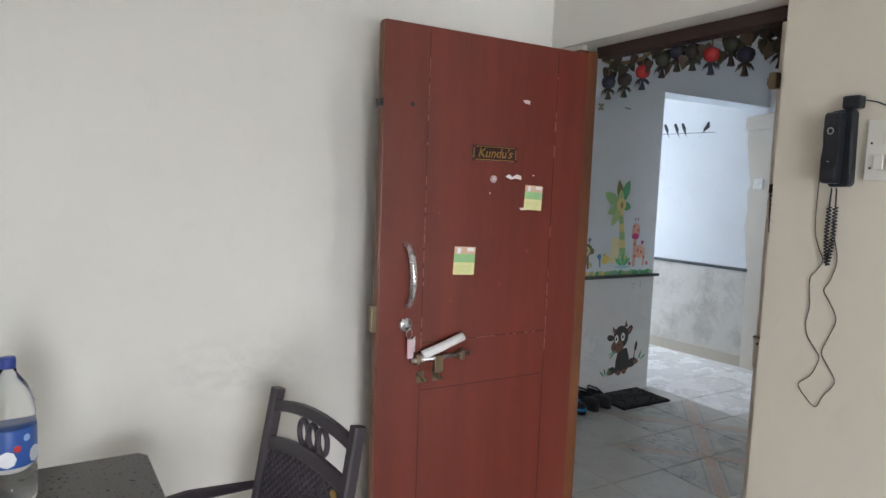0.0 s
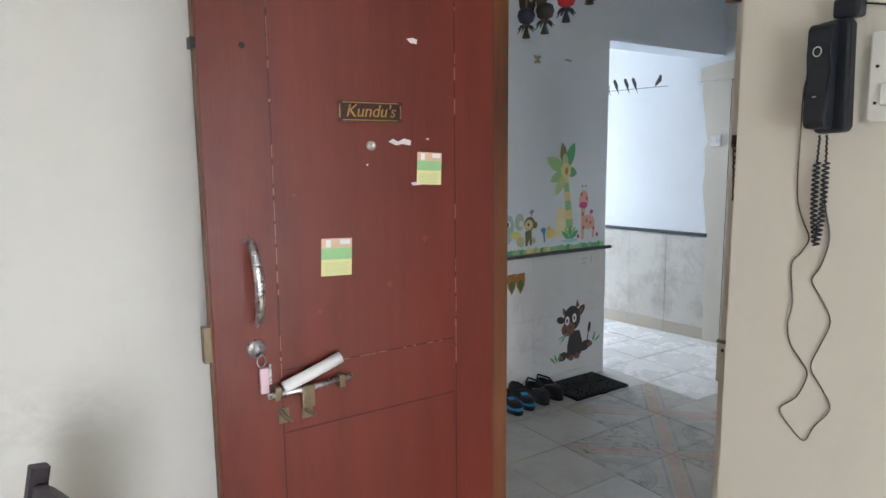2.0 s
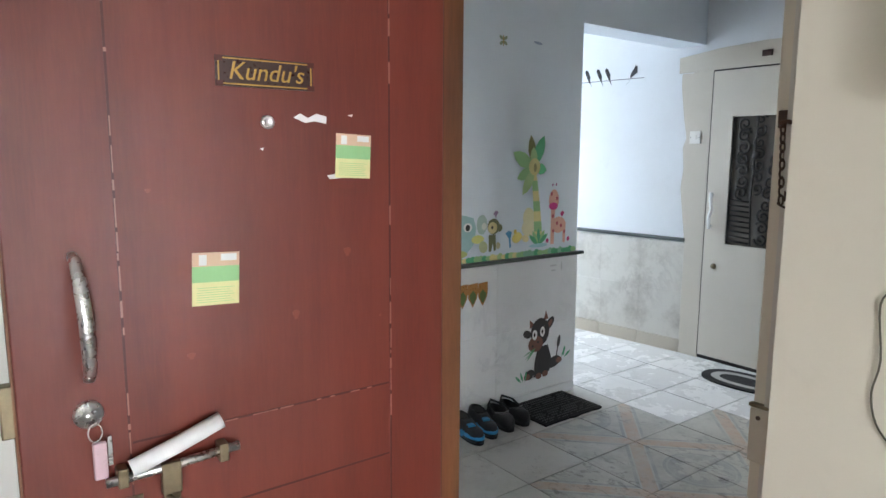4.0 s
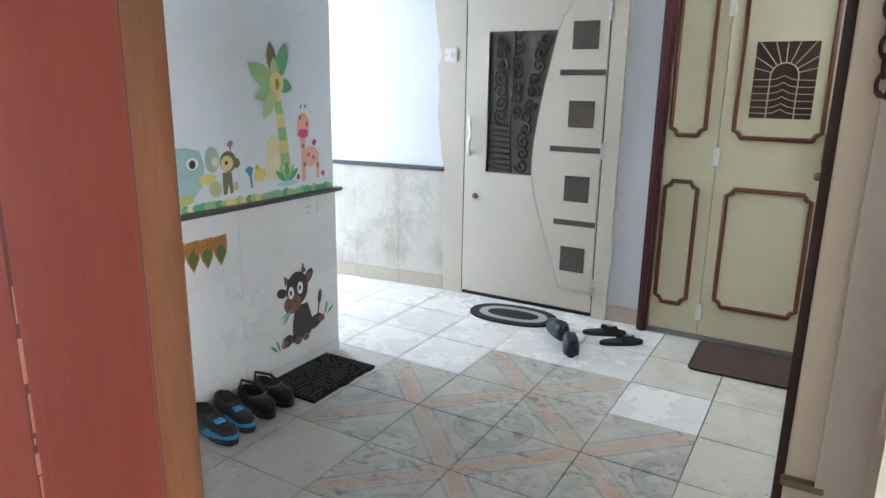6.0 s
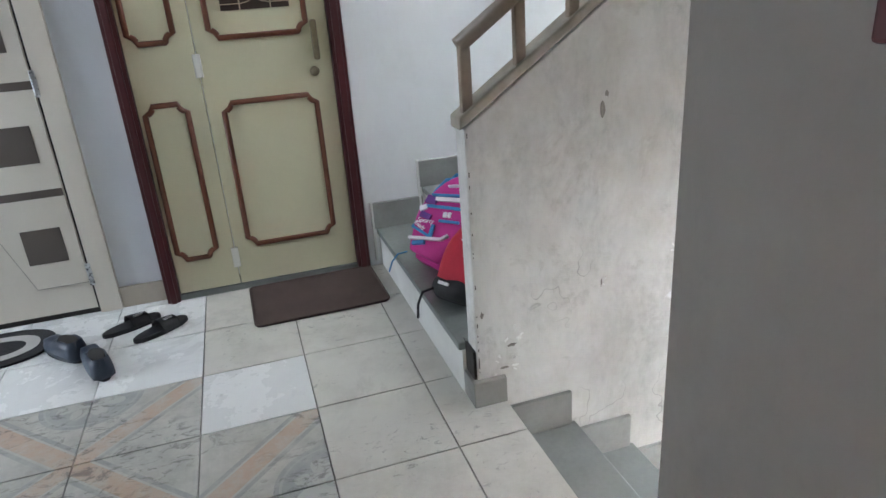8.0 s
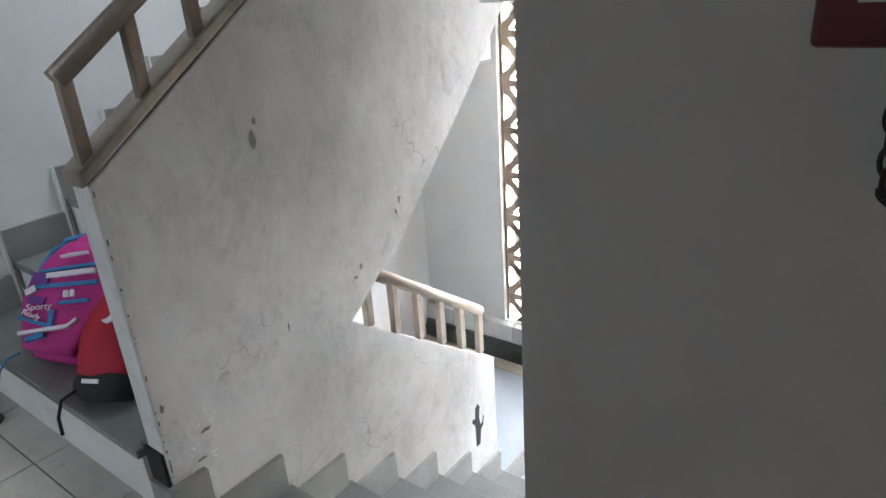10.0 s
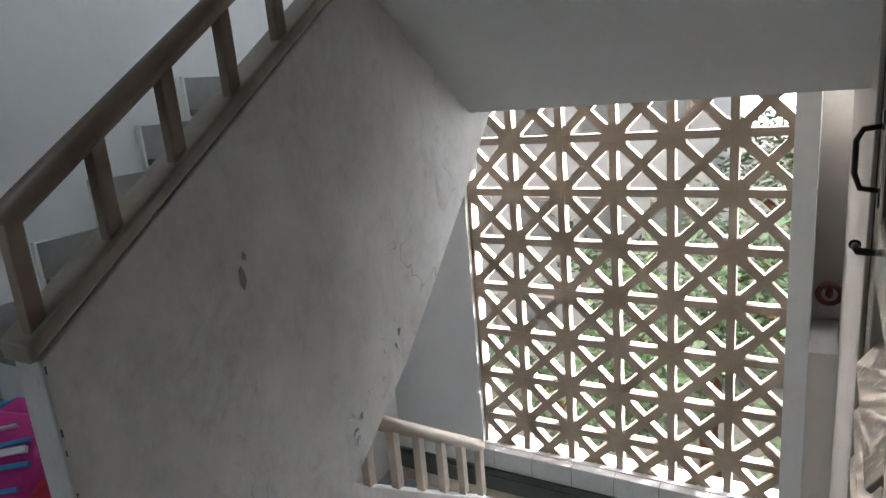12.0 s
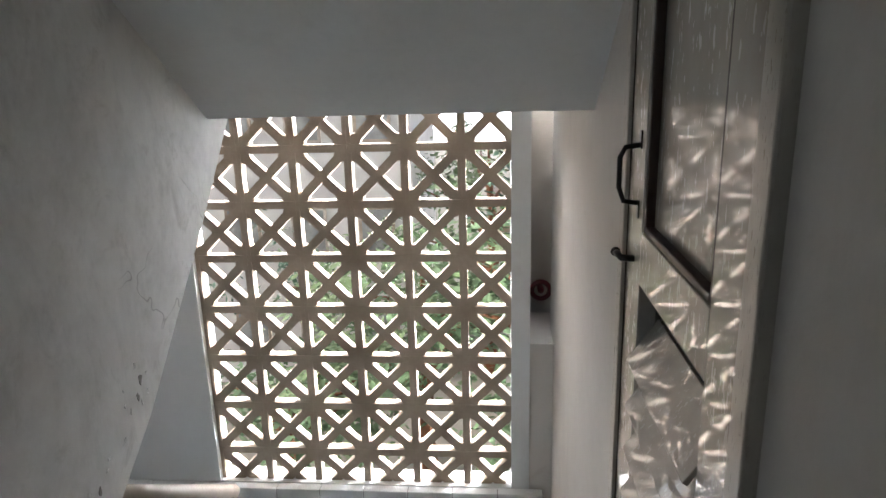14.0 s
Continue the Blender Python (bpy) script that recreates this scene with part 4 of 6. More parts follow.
# ---- dado, ledges and skirtings ----
dado = thing("pillar_dado", "pale veined marble dado with a black stone ledge", "dado", None, "", "structure")
for x0, x1 in ((2.1, 2.75), (2.75, 3.41), (3.41, PIL_X)):
    for z0, z1 in ((0.062, 0.47), (0.47, 0.882)):
        part("slab", boxes(((x0 + 0.0008, PIL_Y - 0.012, z0 + 0.0008), (x1 - 0.0008, PIL_Y + 0.004, z1 - 0.0008))), dado_marble, dado)
part("ledge", boxes(((2.1, PIL_Y - 0.04, 0.884), (PIL_X + 0.03, PIL_Y + 0.004, 0.904)), bevel=0.005), kota_dark, dado, "polished black stone ledge")
part("foot_strip", boxes(((2.1, PIL_Y - 0.014, 0.0), (PIL_X, PIL_Y + 0.004, 0.06))), dado_marble, dado)
dado2 = thing("corridor_dado", "stained marble dado along the corridor wall", "dado", None, "", "structure")
for k in range(7):
    y0 = 3.6 + 0.36 * k
    for z0, z1 in ((0.102, 0.47), (0.47, 0.85)):
        part("slab", boxes(((5.408, y0 + 0.0008, z0), (5.422, y0 + 0.359, z1 - 0.0008))), dado_dirty, dado2)
    part("skirting_slab", boxes(((5.403, y0 + 0.001, 0.0), (5.422, y0 + 0.359, 0.1)), bevel=0.002), skirt_tan, dado2)
part("ledge", boxes(((5.395, 3.6, 0.855), (5.422, 6.1, 0.882)), bevel=0.005), kota_dark, dado2, "black stone ledge")
dado2.matrix_basis = SKEW
structure("skirting_between_doors", boxes(((5.342, 2.2, 0.0), (5.362, 2.4, 0.1)), bevel=0.003), skirt_tan, "tan stone skirting between the doors", "skirting")
sk = thing("stair_skirting", "grey stone skirting stepping along the stairs", "skirting", None, "", "structure")
for k in range(1, 8):
    yf, z = U0 - URUN * (k - 1), 0.2 + URISE * (k - 1)
    part("skirting_slab", boxes(((5.28, yf - URUN + 0.002, z), (5.302, yf + 0.012, z + 0.135)), bevel=0.002), skirt_stone, sk)
    part("skirting_edge", boxes(((5.278, yf + 0.012, z - 0.17), (5.302, yf + 0.022, z + 0.14))), riser_white, sk)
for k in range(1, 8):
    yf, z = D0 - RUN * (k - 1), -RISE * k
    part("skirting_slab", boxes(((PX0 - 0.016, yf - RUN, z), (PX0 + 0.002, yf - 0.004, z + 0.135)), bevel=0.002), skirt_stone, sk)
part("skirting_slab", boxes(((PX0 - 0.022, 1.02, 0), (PX1 + 0.004, 1.137, 0.095)), bevel=0.003), skirt_stone, sk)
# near-black box set on the parapet's end, painting a gap's shade
structure("step_slot_shade", boxes(((PX0 + 0.004, 1.116, 0.096), (PX1 + 0.03, 1.126, 0.2))), shade_fill, "dark strip painting a shaded gap at the parapet's foot", "skirting")

# ---- shutter of the shaft ----
sx = LOB_X
shut = thing("shaft_shutter", "glossy grey-brown wooden shutter door with louvres, closed", "shutter door")
for lo, hi in (((SH0, 0.05), (SH0 + 0.05, SHZ)), ((SH1 - 0.05, 0.05), (SH1, SHZ)), ((SH0 + 0.05, SHZ - 0.05), (SH1 - 0.05, SHZ)), ((SH0 + 0.05, 0.05), (SH1 - 0.05, 0.09))):
    part("frame_bar", boxes(((sx - 0.08, lo[0], lo[1]), (sx + 0.014, hi[0], hi[1])), bevel=0.004), shutter_paint, shut)
A, B = SH0 + 0.054, SH1 - 0.054
for lo, hi in (((A, 0.095), (A + 0.135, SHZ - 0.055)), ((B - 0.125, 0.095), (B, SHZ - 0.055)), ((A + 0.135, 0.895), (B - 0.125, 1.005)), ((A + 0.135, 1.93), (B - 0.125, SHZ - 0.055)), ((A + 0.135, 0.095), (B - 0.125, 0.2))):
    part("stile", boxes(((sx - 0.035, lo[0], lo[1]), (sx + 0.004, hi[0], hi[1])), bevel=0.003), shutter_gloss, shut)
# dark strips laid over the joints as painted shade
part("leaf_gap_shade", boxes(((sx - 0.03, B + 0.0002, 0.1), (sx + 0.0055, B + 0.0055, SHZ - 0.055)), ((sx - 0.03, A - 0.004, 0.1), (sx + 0.0055, A - 0.0002, SHZ - 0.055))), dark_wood, shut, "dark strips painting the shaded gap between leaf and frame")
part("panel", boxes(((sx - 0.028, A + 0.13, 1.0), (sx - 0.018, B - 0.12, 1.94))), shutter_gloss, shut, "glossy upper panel")
for lo, hi in (((A + 0.135, 1.005), (A + 0.15, 1.93)), ((B - 0.14, 1.005), (B - 0.125, 1.93)), ((A + 0.15, 1.005), (B - 0.14, 1.02)), ((A + 0.15, 1.915), (B - 0.14, 1.93))):
    part("bead", boxes(((sx - 0.018, lo[0], lo[1]), (sx + 0.001, hi[0], hi[1])), bevel=0.003), dark_wood, shut)
slat = mesh_of("louvre", boxes(((-0.055, A + 0.136, -0.005), (0.055, B - 0.126, 0.005)), bevel=0.002), shutter_gloss)
for k in range(6):
    ob = new("louvre", slat)
    ob.parent = shut
    ob.matrix_basis = pose(sx - 0.012, 0, 0.26 + 0.103 * k, 0, 56, 0)
# dark sheet paints the shade of the hollow behind the louvres
part("shaft_shade", boxes(((sx - 0.09, A, 0.1), (sx - 0.082, B, SHZ - 0.06))), shade_fill, shut)
hy = SH0 + 0.15
part("pull_handle", tube([(sx + 0.002, hy, 1.175), (sx + 0.035, hy, 1.17), (sx + 0.045, hy, 1.15), (sx + 0.045, hy, 1.09), (sx + 0.035, hy, 1.062), (sx + 0.002, hy, 1.057)], 0.0055, 8), black_iron, shut, "black iron pull handle", True)
for z in (1.185, 1.045):
    part("handle_plate", boxes(((sx + 0.003, hy - 0.008, z - 0.018), (sx + 0.007, hy + 0.008, z + 0.018)), bevel=0.001), black_iron, shut)
part("latch", tube([(sx + 0.004, hy - 0.02, 0.935), (sx + 0.03, hy - 0.02, 0.937), (sx + 0.034, hy - 0.05, 0.938), (sx + 0.03, hy - 0.09, 0.935)], 0.0075, 8), black_iron, shut, "black latch", True)
part("latch_knob", lathe([(0.006, 0), (0.011, 0.006), (0.006, 0.014)], 10, pose(sx + 0.034, hy - 0.06, 0.938, 90)), black_iron, shut)

# ---- inside the flat ----
ph = thing("intercom_phone", "black wall intercom handset with a coiled cord", "intercom")
part("cradle", prism([(0.99, 1.57), (0.996, 1.56), (1.046, 1.558), (1.052, 1.566), (1.062, 1.75), (1.056, 1.764), (1.004, 1.768), (0.996, 1.76)], "x", 1.905, 1.935, None, 0.006), black_plastic, ph)
hs = part("handset", prism([(1.906, 1.566), (1.88, 1.568), (1.872, 1.58), (1.872, 1.61), (1.88, 1.63), (1.885, 1.67), (1.88, 1.705), (1.872, 1.725), (1.872, 1.748), (1.88, 1.758), (1.906, 1.76)], "y", 1.014, 1.056, Matrix(), 0.005), black_plastic, ph)
part("emblem", tube([(1.8755, 1.037 + 0.0075 * math.cos(t), 1.708 + 0.0085 * math.sin(t)) for t in [i * math.pi / 8 for i in range(16)]], 0.001, 5, None, True), white_plastic, hs, "small pale round emblem")
part("lamp_window", boxes(((1.878, 1.035, 1.622), (1.885, 1.042, 1.627))), chrome, hs)
bm = bmesh.new()
for s in (-1, 1):
    pts = []
    for i in range(140):
        f = i / 139
        y = 1.036 + s * (0.0065 + 0.0025 * math.sin(math.pi * f)) * (1 - f ** 6)
        z = 1.556 - 0.215 * f
        a = i * 1.05
        k = 0.0058 if f > 0.25 else 0.0008
        pts.append((1.918 + k * math.cos(a), y + k * math.sin(a), z))
    tube(pts, 0.0021, 5, bm)
part("coiled_cord", bm, black_plastic, ph, "", True)
wire = flat_mat("wire_brown", (0.1, 0.09, 0.06))
W = [(1.073, 1.68), (1.086, 1.65), (1.087, 1.569), (1.086, 1.445), (1.072, 1.39), (1.056, 1.353), (1.072, 1.32), (1.088, 1.294), (1.081, 1.218), (1.088, 1.17), (1.079, 1.129), (1.056, 1.1), (1.041, 1.073), (1.06, 1.02), (1.093, 0.984), (1.066, 0.95), (1.038, 0.933), (1.02, 0.97), (0.992, 1.017), (1.012, 1.055), (1.035, 1.091), (1.02, 1.14), (1.004, 1.192), (1.024, 1.235), (1.045, 1.269), (1.03, 1.3), (1.017, 1.357), (1.03, 1.42), (1.036, 1.47)]
cu = [Vector((1.931, y, z)) for y, z in W]
fine = []
for i in range(len(cu) - 1):
    p0, p1, p2, p3 = cu[max(i - 1, 0)], cu[i], cu[i + 1], cu[min(i + 2, len(cu) - 1)]
    for k in range(4):
        f = k / 4
        fine.append(0.5 * ((2 * p1) + (p2 - p0) * f + (2 * p0 - 5 * p1 + 4 * p2 - p3) * f * f + (3 * p1 - p0 - 3 * p2 + p3) * f ** 3))
part("thin_wire", tube(fine + [cu[-1]], 0.0015, 5), wire, ph, "thin brown wire hanging loose", True)
part("adapter", boxes(((1.9, 0.982, 1.767), (1.935, 1.028, 1.802)), bevel=0.006), black_plastic, ph, "", False, None)
part("adapter_lead", tube([(1.925, 0.982, 1.79), (1.925, 0.95, 1.782), (1.925, 0.915, 1.765), (1.925, 0.89, 1.74)], 0.002, 6), black_plastic, ph, "", True)
sb = thing("switchboard", "white plastic switchboard with switches and a socket", "switchboard")
part("plate", boxes(((1.922, 0.77, 1.578), (1.935, 0.968, 1.736)), bevel=0.005), white_plastic, sb)
for k in range(4):
    y = 0.945 - 0.032 * k
    part("rocker", boxes(((1.915, y - 0.026, 1.605), (1.923, y - 0.002, 1.645)), bevel=0.003), white_plastic, sb)
for y, w in ((0.925, 0.02), (0.86, 0.05)):
    part("socket", boxes(((1.917, y - w, 1.67), (1.923, y, 1.715)), bevel=0.003), white_plastic, sb)
    part("regulator", lathe([(0.012, 0), (0.01, 0.012)], 14, pose(1.92, 0.895, 1.693, 0, -90, 0)), white_plastic, sb)
for y, z in ((0.952, 1.61), (0.952, 1.675), (0.79, 1.61)):
    part("screw", lathe([(0.003, 0), (0.003, 0.002)], 8, pose(1.922, y, z, 0, -90, 0)), black_iron, sb)

for ob in (ph, sb):
    ob.matrix_basis = pose(ENTRY_X - ROOM_X, 0.02, 0.004)

# table, bottle and chair
tb = thing("table", "dark brown topped table against the wall", "table")
part("tabletop", prism([(-1.2, 1.99), (0.3, 1.995), (0.322, 1.97), (0.345, 1.3), (0.33, 1.2), (-1.2, 1.2)], "z", 0.725, 0.75, None, 0.006), table_top, tb)
for x, y in ((-1.1, 1.3), (-1.1, 1.9), (0.22, 1.3), (0.22, 1.9)):
    part("leg", boxes(((x - 0.025, y - 0.025, 0), (x + 0.025, y + 0.025, 0.726)), bevel=0.004), table_top, tb)


def clear_plastic():
    m, t, p = nodes_of("clear_plastic")
    p.inputs["Transmission Weight"].default_value, p.inputs["Roughness"].default_value, p.inputs["IOR"].default_value = 1.0, 0.06, 1.3
    p.inputs["Base Color"].default_value = (0.94, 0.96, 0.97, 1)
    return m


bt = thing("plastic_bottle", "clear plastic drink bottle with blue label and cap", "bottle", pose(0.012, 1.79, 0.75))
bt.scale = (1.06, 1.06, 1.1)
part("body", lathe([(0.03, 0), (0.046, 0.006), (0.05, 0.03), (0.05, 0.085), (0.047, 0.095), (0.05, 0.105), (0.05, 0.2), (0.047, 0.23), (0.034, 0.265), (0.017, 0.29), (0.0145, 0.305)], 24), clear_plastic(), bt, at=Matrix(), smooth=True)
part("label", lathe([(0.0508, 0.1), (0.0512, 0.102), (0.0512, 0.178), (0.0508, 0.18)], 24), flat_mat("label_blue", (0.03, 0.1, 0.36), 0.35), bt, "blue printed label", True, Matrix())
for k in range(7):
    a = radians(200 + 22 * k)
    part("label_mark", lathe([(0.008 if k % 3 else 0.018, 0), (0.006 if k % 3 else 0.016, 0.001)], 8, Matrix.Translation((0.0508 * math.cos(a), 0.0508 * math.sin(a), 0.12 + 0.02 * (k % 3))) @ Vector((math.cos(a), math.sin(a), 0)).to_track_quat("Z", "Y").to_matrix().to_4x4()), flat_mat("mark", ((0.7, 0.72, 0.75), (0.5, 0.03, 0.04), (0.3, 0.45, 0.7))[k % 3], 0.4), bt, at=Matrix())
part("cap", lathe([(0.015, 0.3), (0.0155, 0.302), (0.0155, 0.32), (0.014, 0.323)], 20), flat_mat("cap_blue", (0.02, 0.05, 0.28), 0.4), bt, smooth=True, at=Matrix())

ch = thing("plastic_chair", "dark brown moulded plastic armchair with a lattice back", "chair", pose(0.41, 1.585, 0, 0, 0, -76.7))
# in the chair's own frame: back towards +y, seat in front of it


def back_y(z):
    return 0.19 + (z - 0.42) * 0.2


def back_half(z):
    return 0.185 + 0.02 * (z - 0.42)



def flat_bar(points, w, d):
    """A flat bar swept along points in the plane of the back: w across it, d through it."""
    bm = bmesh.new()
    pts = [Vector(p) for p in points]
    rings = []
    nrm = Vector((0, -1, 0.2)).normalized()
    for i, p in enumerate(pts):
        t = (pts[min(i + 1, len(pts) - 1)] - pts[max(i - 1, 0)]).normalized()
        side = t.cross(nrm).normalized()
        rings.append([bm.verts.new(p + side * a * w / 2 + nrm * b * d / 2) for a, b in ((-1, -0.7), (-0.7, -1), (0.7, -1), (1, -0.7), (1, 0.7), (0.7, 1), (-0.7, 1), (-1, 0.7))])
    for q, u in zip(rings, rings[1:]):
        for k in range(8):
            bm.faces.new((q[k], q[(k + 1) % 8], u[(k + 1) % 8], u[k]))
    bm.faces.new(rings[0][::-1])
    bm.faces.new(rings[-1])
    return bm


for s in (-1, 1):
    part("back_post", flat_bar([(s * 0.2, 0.17, 0.4), (s * back_half(0.6), back_y(0.6), 0.6), (s * back_half(0.8), back_y(0.8), 0.8), (s * 0.19, back_y(0.93), 0.937)], 0.03, 0.034), chair_plastic, ch, "", False, Matrix())
XS = [-0.19 + 0.038 * i for i in range(11)]
part("top_rail", flat_bar([(x, back_y(0.89), 0.885 + 0.03 * (1 - (x / 0.19) ** 2)) for x in XS], 0.03, 0.024), chair_plastic, ch, "", False, Matrix())
part("mid_rail", flat_bar([(x, back_y(0.79), 0.782 + 0.028 * (1 - (x / 0.19) ** 2)) for x in XS], 0.036, 0.02), chair_plastic, ch, "", False, Matrix())
for k in range(3):
    cx = -0.03 + 0.045 * k
    part("ring", tube([(cx + 0.021 * math.cos(a), back_y(0.855), 0.858 + 0.034 * math.sin(a)) for a in [i * math.pi / 8 for i in range(16)]], 0.0075, 8, None, True), chair_plastic, ch, "", True, Matrix())
bm = bmesh.new()
for i in range(-16, 17):
    for s in (-1, 1):
        p = []
        for k in range(2):
            z = 0.46 + k * 0.33
            p.append((i * 0.023 + s * (k - 0.5) * 0.33, back_y(z), z))
        a, b = Vector(p[0]), Vector(p[1])
        t0, t1 = 0.0, 1.0
        for lim in (-0.185, 0.185):
            d = b.x - a.x
            t = (lim - a.x) / d
            if (lim > 0) == (d > 0):
                t1 = min(t1, t)
            else:
                t0 = max(t0, t)
        if t1 - t0 > 0.04:
            tube([a.lerp(b, t0), a.lerp(b, t1)], 0.0052, 4, bm)
part("back_lattice", bm, chair_plastic, ch, "", False, Matrix())
part("seat", boxes(((-0.22, -0.24, 0.4), (0.22, 0.19, 0.43)), bevel=0.012), chair_plastic, ch, "", False, Matrix())
for s in (-1, 1):
    part("armrest", tube([(s * 0.21, back_y(0.66), 0.66), (s * 0.235, 0.05, 0.672), (s * 0.24, -0.15, 0.665), (s * 0.235, -0.22, 0.63), (s * 0.23, -0.22, 0.4)], [0.012, 0.018, 0.02, 0.017, 0.015], 8), chair_plastic, ch, "", True, Matrix())
    for y in (-0.21, 0.17):
        part("leg", tube([(s * 0.21, y, 0.41), (s * 0.24, y * 1.15, 0.0)], [0.022, 0.017], 8), chair_plastic, ch, "", True, Matrix())
part("seal", lathe([(0.012, 0), (0.012, 0.004)], 12, pose(0.15, back_y(0.79) - 0.012, 0.76, 90)), gold, ch, "gold seal", False, Matrix())

# ---- stickers on the pillar wall ----
C = {}


def paint(c):
    if c not in C:
        C[c] = flat_mat("sticker_print", c, 0.5)
    return C[c]


class Sticker:
    """Flat printed shapes laid over one another on the wall."""

    def __init__(self, name, label, y, group="wall stickers"):
        self.ob, self.y = thing(name, label, "wall sticker", None, group), y

    def shape(self, pts, c, name="patch"):
        self.y -= 0.00018
        part(name, prism(pts, "y", self.y - 0.0003, self.y), paint(c), self.ob)

    def oval(self, x, z, rx, rz, c, tilt=0, name="patch"):
        a = radians(tilt)
        p = [(rx * math.cos(t), rz * math.sin(t)) for t in [i * math.pi / 8 for i in range(16)]]
        self.shape([(x + u * math.cos(a) - v * math.sin(a), z + u * math.sin(a) + v * math.cos(a)) for u, v in p], c, name)

    def leaf(self, x, z, length, w, tilt, c):
        a = radians(tilt)
        p = [(0, 0), (0.3, 0.8), (0.55, 1.0), (0.8, 0.7), (1, 0), (0.8, -0.6), (0.55, -0.9), (0.3, -0.7)]
        self.shape([(x + length * u * math.cos(a) - w * v * math.sin(a), z + length * u * math.sin(a) + w * v * math.cos(a)) for u, v in p], c, "leaf")


Y0 = PIL_Y - 0.0004
G1, G2, G3, YEL = (0.1, 0.4, 0.2), (0.33, 0.55, 0.25), (0.45, 0.6, 0.28), (0.75, 0.66, 0.3)
s = Sticker("palm_sticker", "green and yellow palm tree wall sticker", Y0)
for k in range(7):
    z0, z1 = 0.985 + 0.06 * k, 1.045 + 0.06 * k

    def cx(z):
        return 3.735 - 0.05 * ((z - 0.98) / 0.42) ** 1.5
    w0, w1 = 0.034 - 0.002 * k, 0.032 - 0.002 * k
    s.shape([(cx(z0) - w0, z0), (cx(z0) + w0, z0), (cx(z1) + w1, z1), (cx(z1) - w1, z1)], YEL if k % 2 == 0 else G2, "trunk_band")
for t, l, w, c in ((100, 0.19, 0.034, (0.2, 0.19, 0.06)), (68, 0.2, 0.04, G1), (152, 0.19, 0.045, G2), (205, 0.15, 0.035, G2), (240, 0.18, 0.035, G3), (-10, 0.1, 0.035, G1), (95, 0.12, 0.03, G3)):
    s.leaf(3.69, 1.42, l, w, t, c)
s.oval(3.69, 1.425, 0.046, 0.05, YEL)
s.oval(3.695, 1.42, 0.012, 0.025, (0.3, 0.26, 0.1))
for t in (60, 90, 120, 140, 40):
    s.leaf(3.735, 0.965, 0.1, 0.016, t, G1 if t % 60 else G2)
s.oval(3.735, 0.962, 0.075, 0.012, (0.4, 0.65, 0.7))
s = Sticker("giraffe_sticker", "pink cartoon giraffe wall sticker", Y0)
PK, DP = (0.75, 0.42, 0.33), (0.55, 0.06, 0.2)
s.shape([(3.84, 0.96), (3.868, 0.96), (3.872, 1.17), (3.838, 1.17)], PK)
s.oval(3.905, 1.075, 0.06, 0.05, PK)
s.shape([(3.945, 0.965), (3.965, 0.965), (3.967, 1.09), (3.94, 1.09)], PK)
s.oval(3.86, 1.225, 0.042, 0.065, PK)
s.oval(3.856, 1.19, 0.038, 0.022, (0.65, 0.05, 0.25))
for x, z in ((3.838, 1.265), (3.885, 1.235), (3.853, 1.13), (3.86, 1.04), (3.89, 1.085), (3.925, 1.07), (3.955, 1.03)):
    s.oval(x, z, 0.009, 0.012, (0.5, 0.1, 0.13))
for x in (3.845, 3.875):
    s.oval(x, 1.318, 0.006, 0.009, (0.35, 0.1, 0.25))
s.shape([(3.915, 1.145), (3.93, 1.16), (3.95, 1.15), (3.94, 1.13), (3.925, 1.125)], DP)
for x in (3.81, 3.99):
    s.oval(x, 0.985, 0.012, 0.014, DP)
s = Sticker("elephant_sticker", "pale blue cartoon elephant wall sticker", Y0)
BL = (0.36, 0.55, 0.56)
s.shape([(2.85, 0.955), (3.19, 0.955), (3.24, 1.0), (3.26, 1.09), (3.24, 1.15), (3.17, 1.168), (3.0, 1.165), (2.85, 1.18)], BL)
s.oval(3.2, 1.1, 0.03, 0.025, (0.85, 0.85, 0.85))
s.oval(3.2, 1.098, 0.016, 0.018, (0.02, 0.02, 0.02))
s.oval(3.1, 0.955, 0.1, 0.025, (0.45, 0.52, 0.18))
s.oval(3.3, 1.11, 0.038, 0.055, (0.42, 0.55, 0.5))
s.oval(3.315, 1.1, 0.018, 0.02, (0.7, 0.74, 0.66))
s.oval(3.27, 1.03, 0.045, 0.024, (0.68, 0.66, 0.22))
s.oval(3.31, 0.985, 0.03, 0.035, (0.5, 0.54, 0.3), 30)
s = Sticker("monkey_sticker", "olive brown cartoon monkey wall sticker", Y0)
OL = (0.16, 0.17, 0.08)
s.oval(3.385, 1.095, 0.045, 0.045, OL)
s.oval(3.378, 1.088, 0.034, 0.033, (0.68, 0.6, 0.3))
s.oval(3.43, 1.085, 0.02, 0.022, OL)
s.oval(3.375, 1.09, 0.008, 0.009, (0.03, 0.03, 0.02))
s.shape([(3.35, 1.05), (3.4, 1.05), (3.405, 0.96), (3.388, 0.955), (3.382, 1.0), (3.368, 0.955), (3.35, 0.955)], OL)
s.oval(3.42, 0.985, 0.016, 0.02, (0.55, 0.5, 0.32))
s.shape([(3.38, 1.165), (3.4, 1.185), (3.42, 1.175), (3.405, 1.155), (3.4, 1.13), (3.395, 1.155)], (0.32, 0.22, 0.36))
s = Sticker("bird_sticker", "blue and yellow cartoon birds wall sticker", Y0)
s.shape([(3.475, 1.05), (3.5, 1.065), (3.525, 1.055), (3.515, 1.02), (3.52, 0.965), (3.508, 0.965), (3.5, 1.02)], (0.08, 0.3, 0.55))
s.oval(3.565, 1.02, 0.04, 0.03, (0.78, 0.66, 0.2), 20)
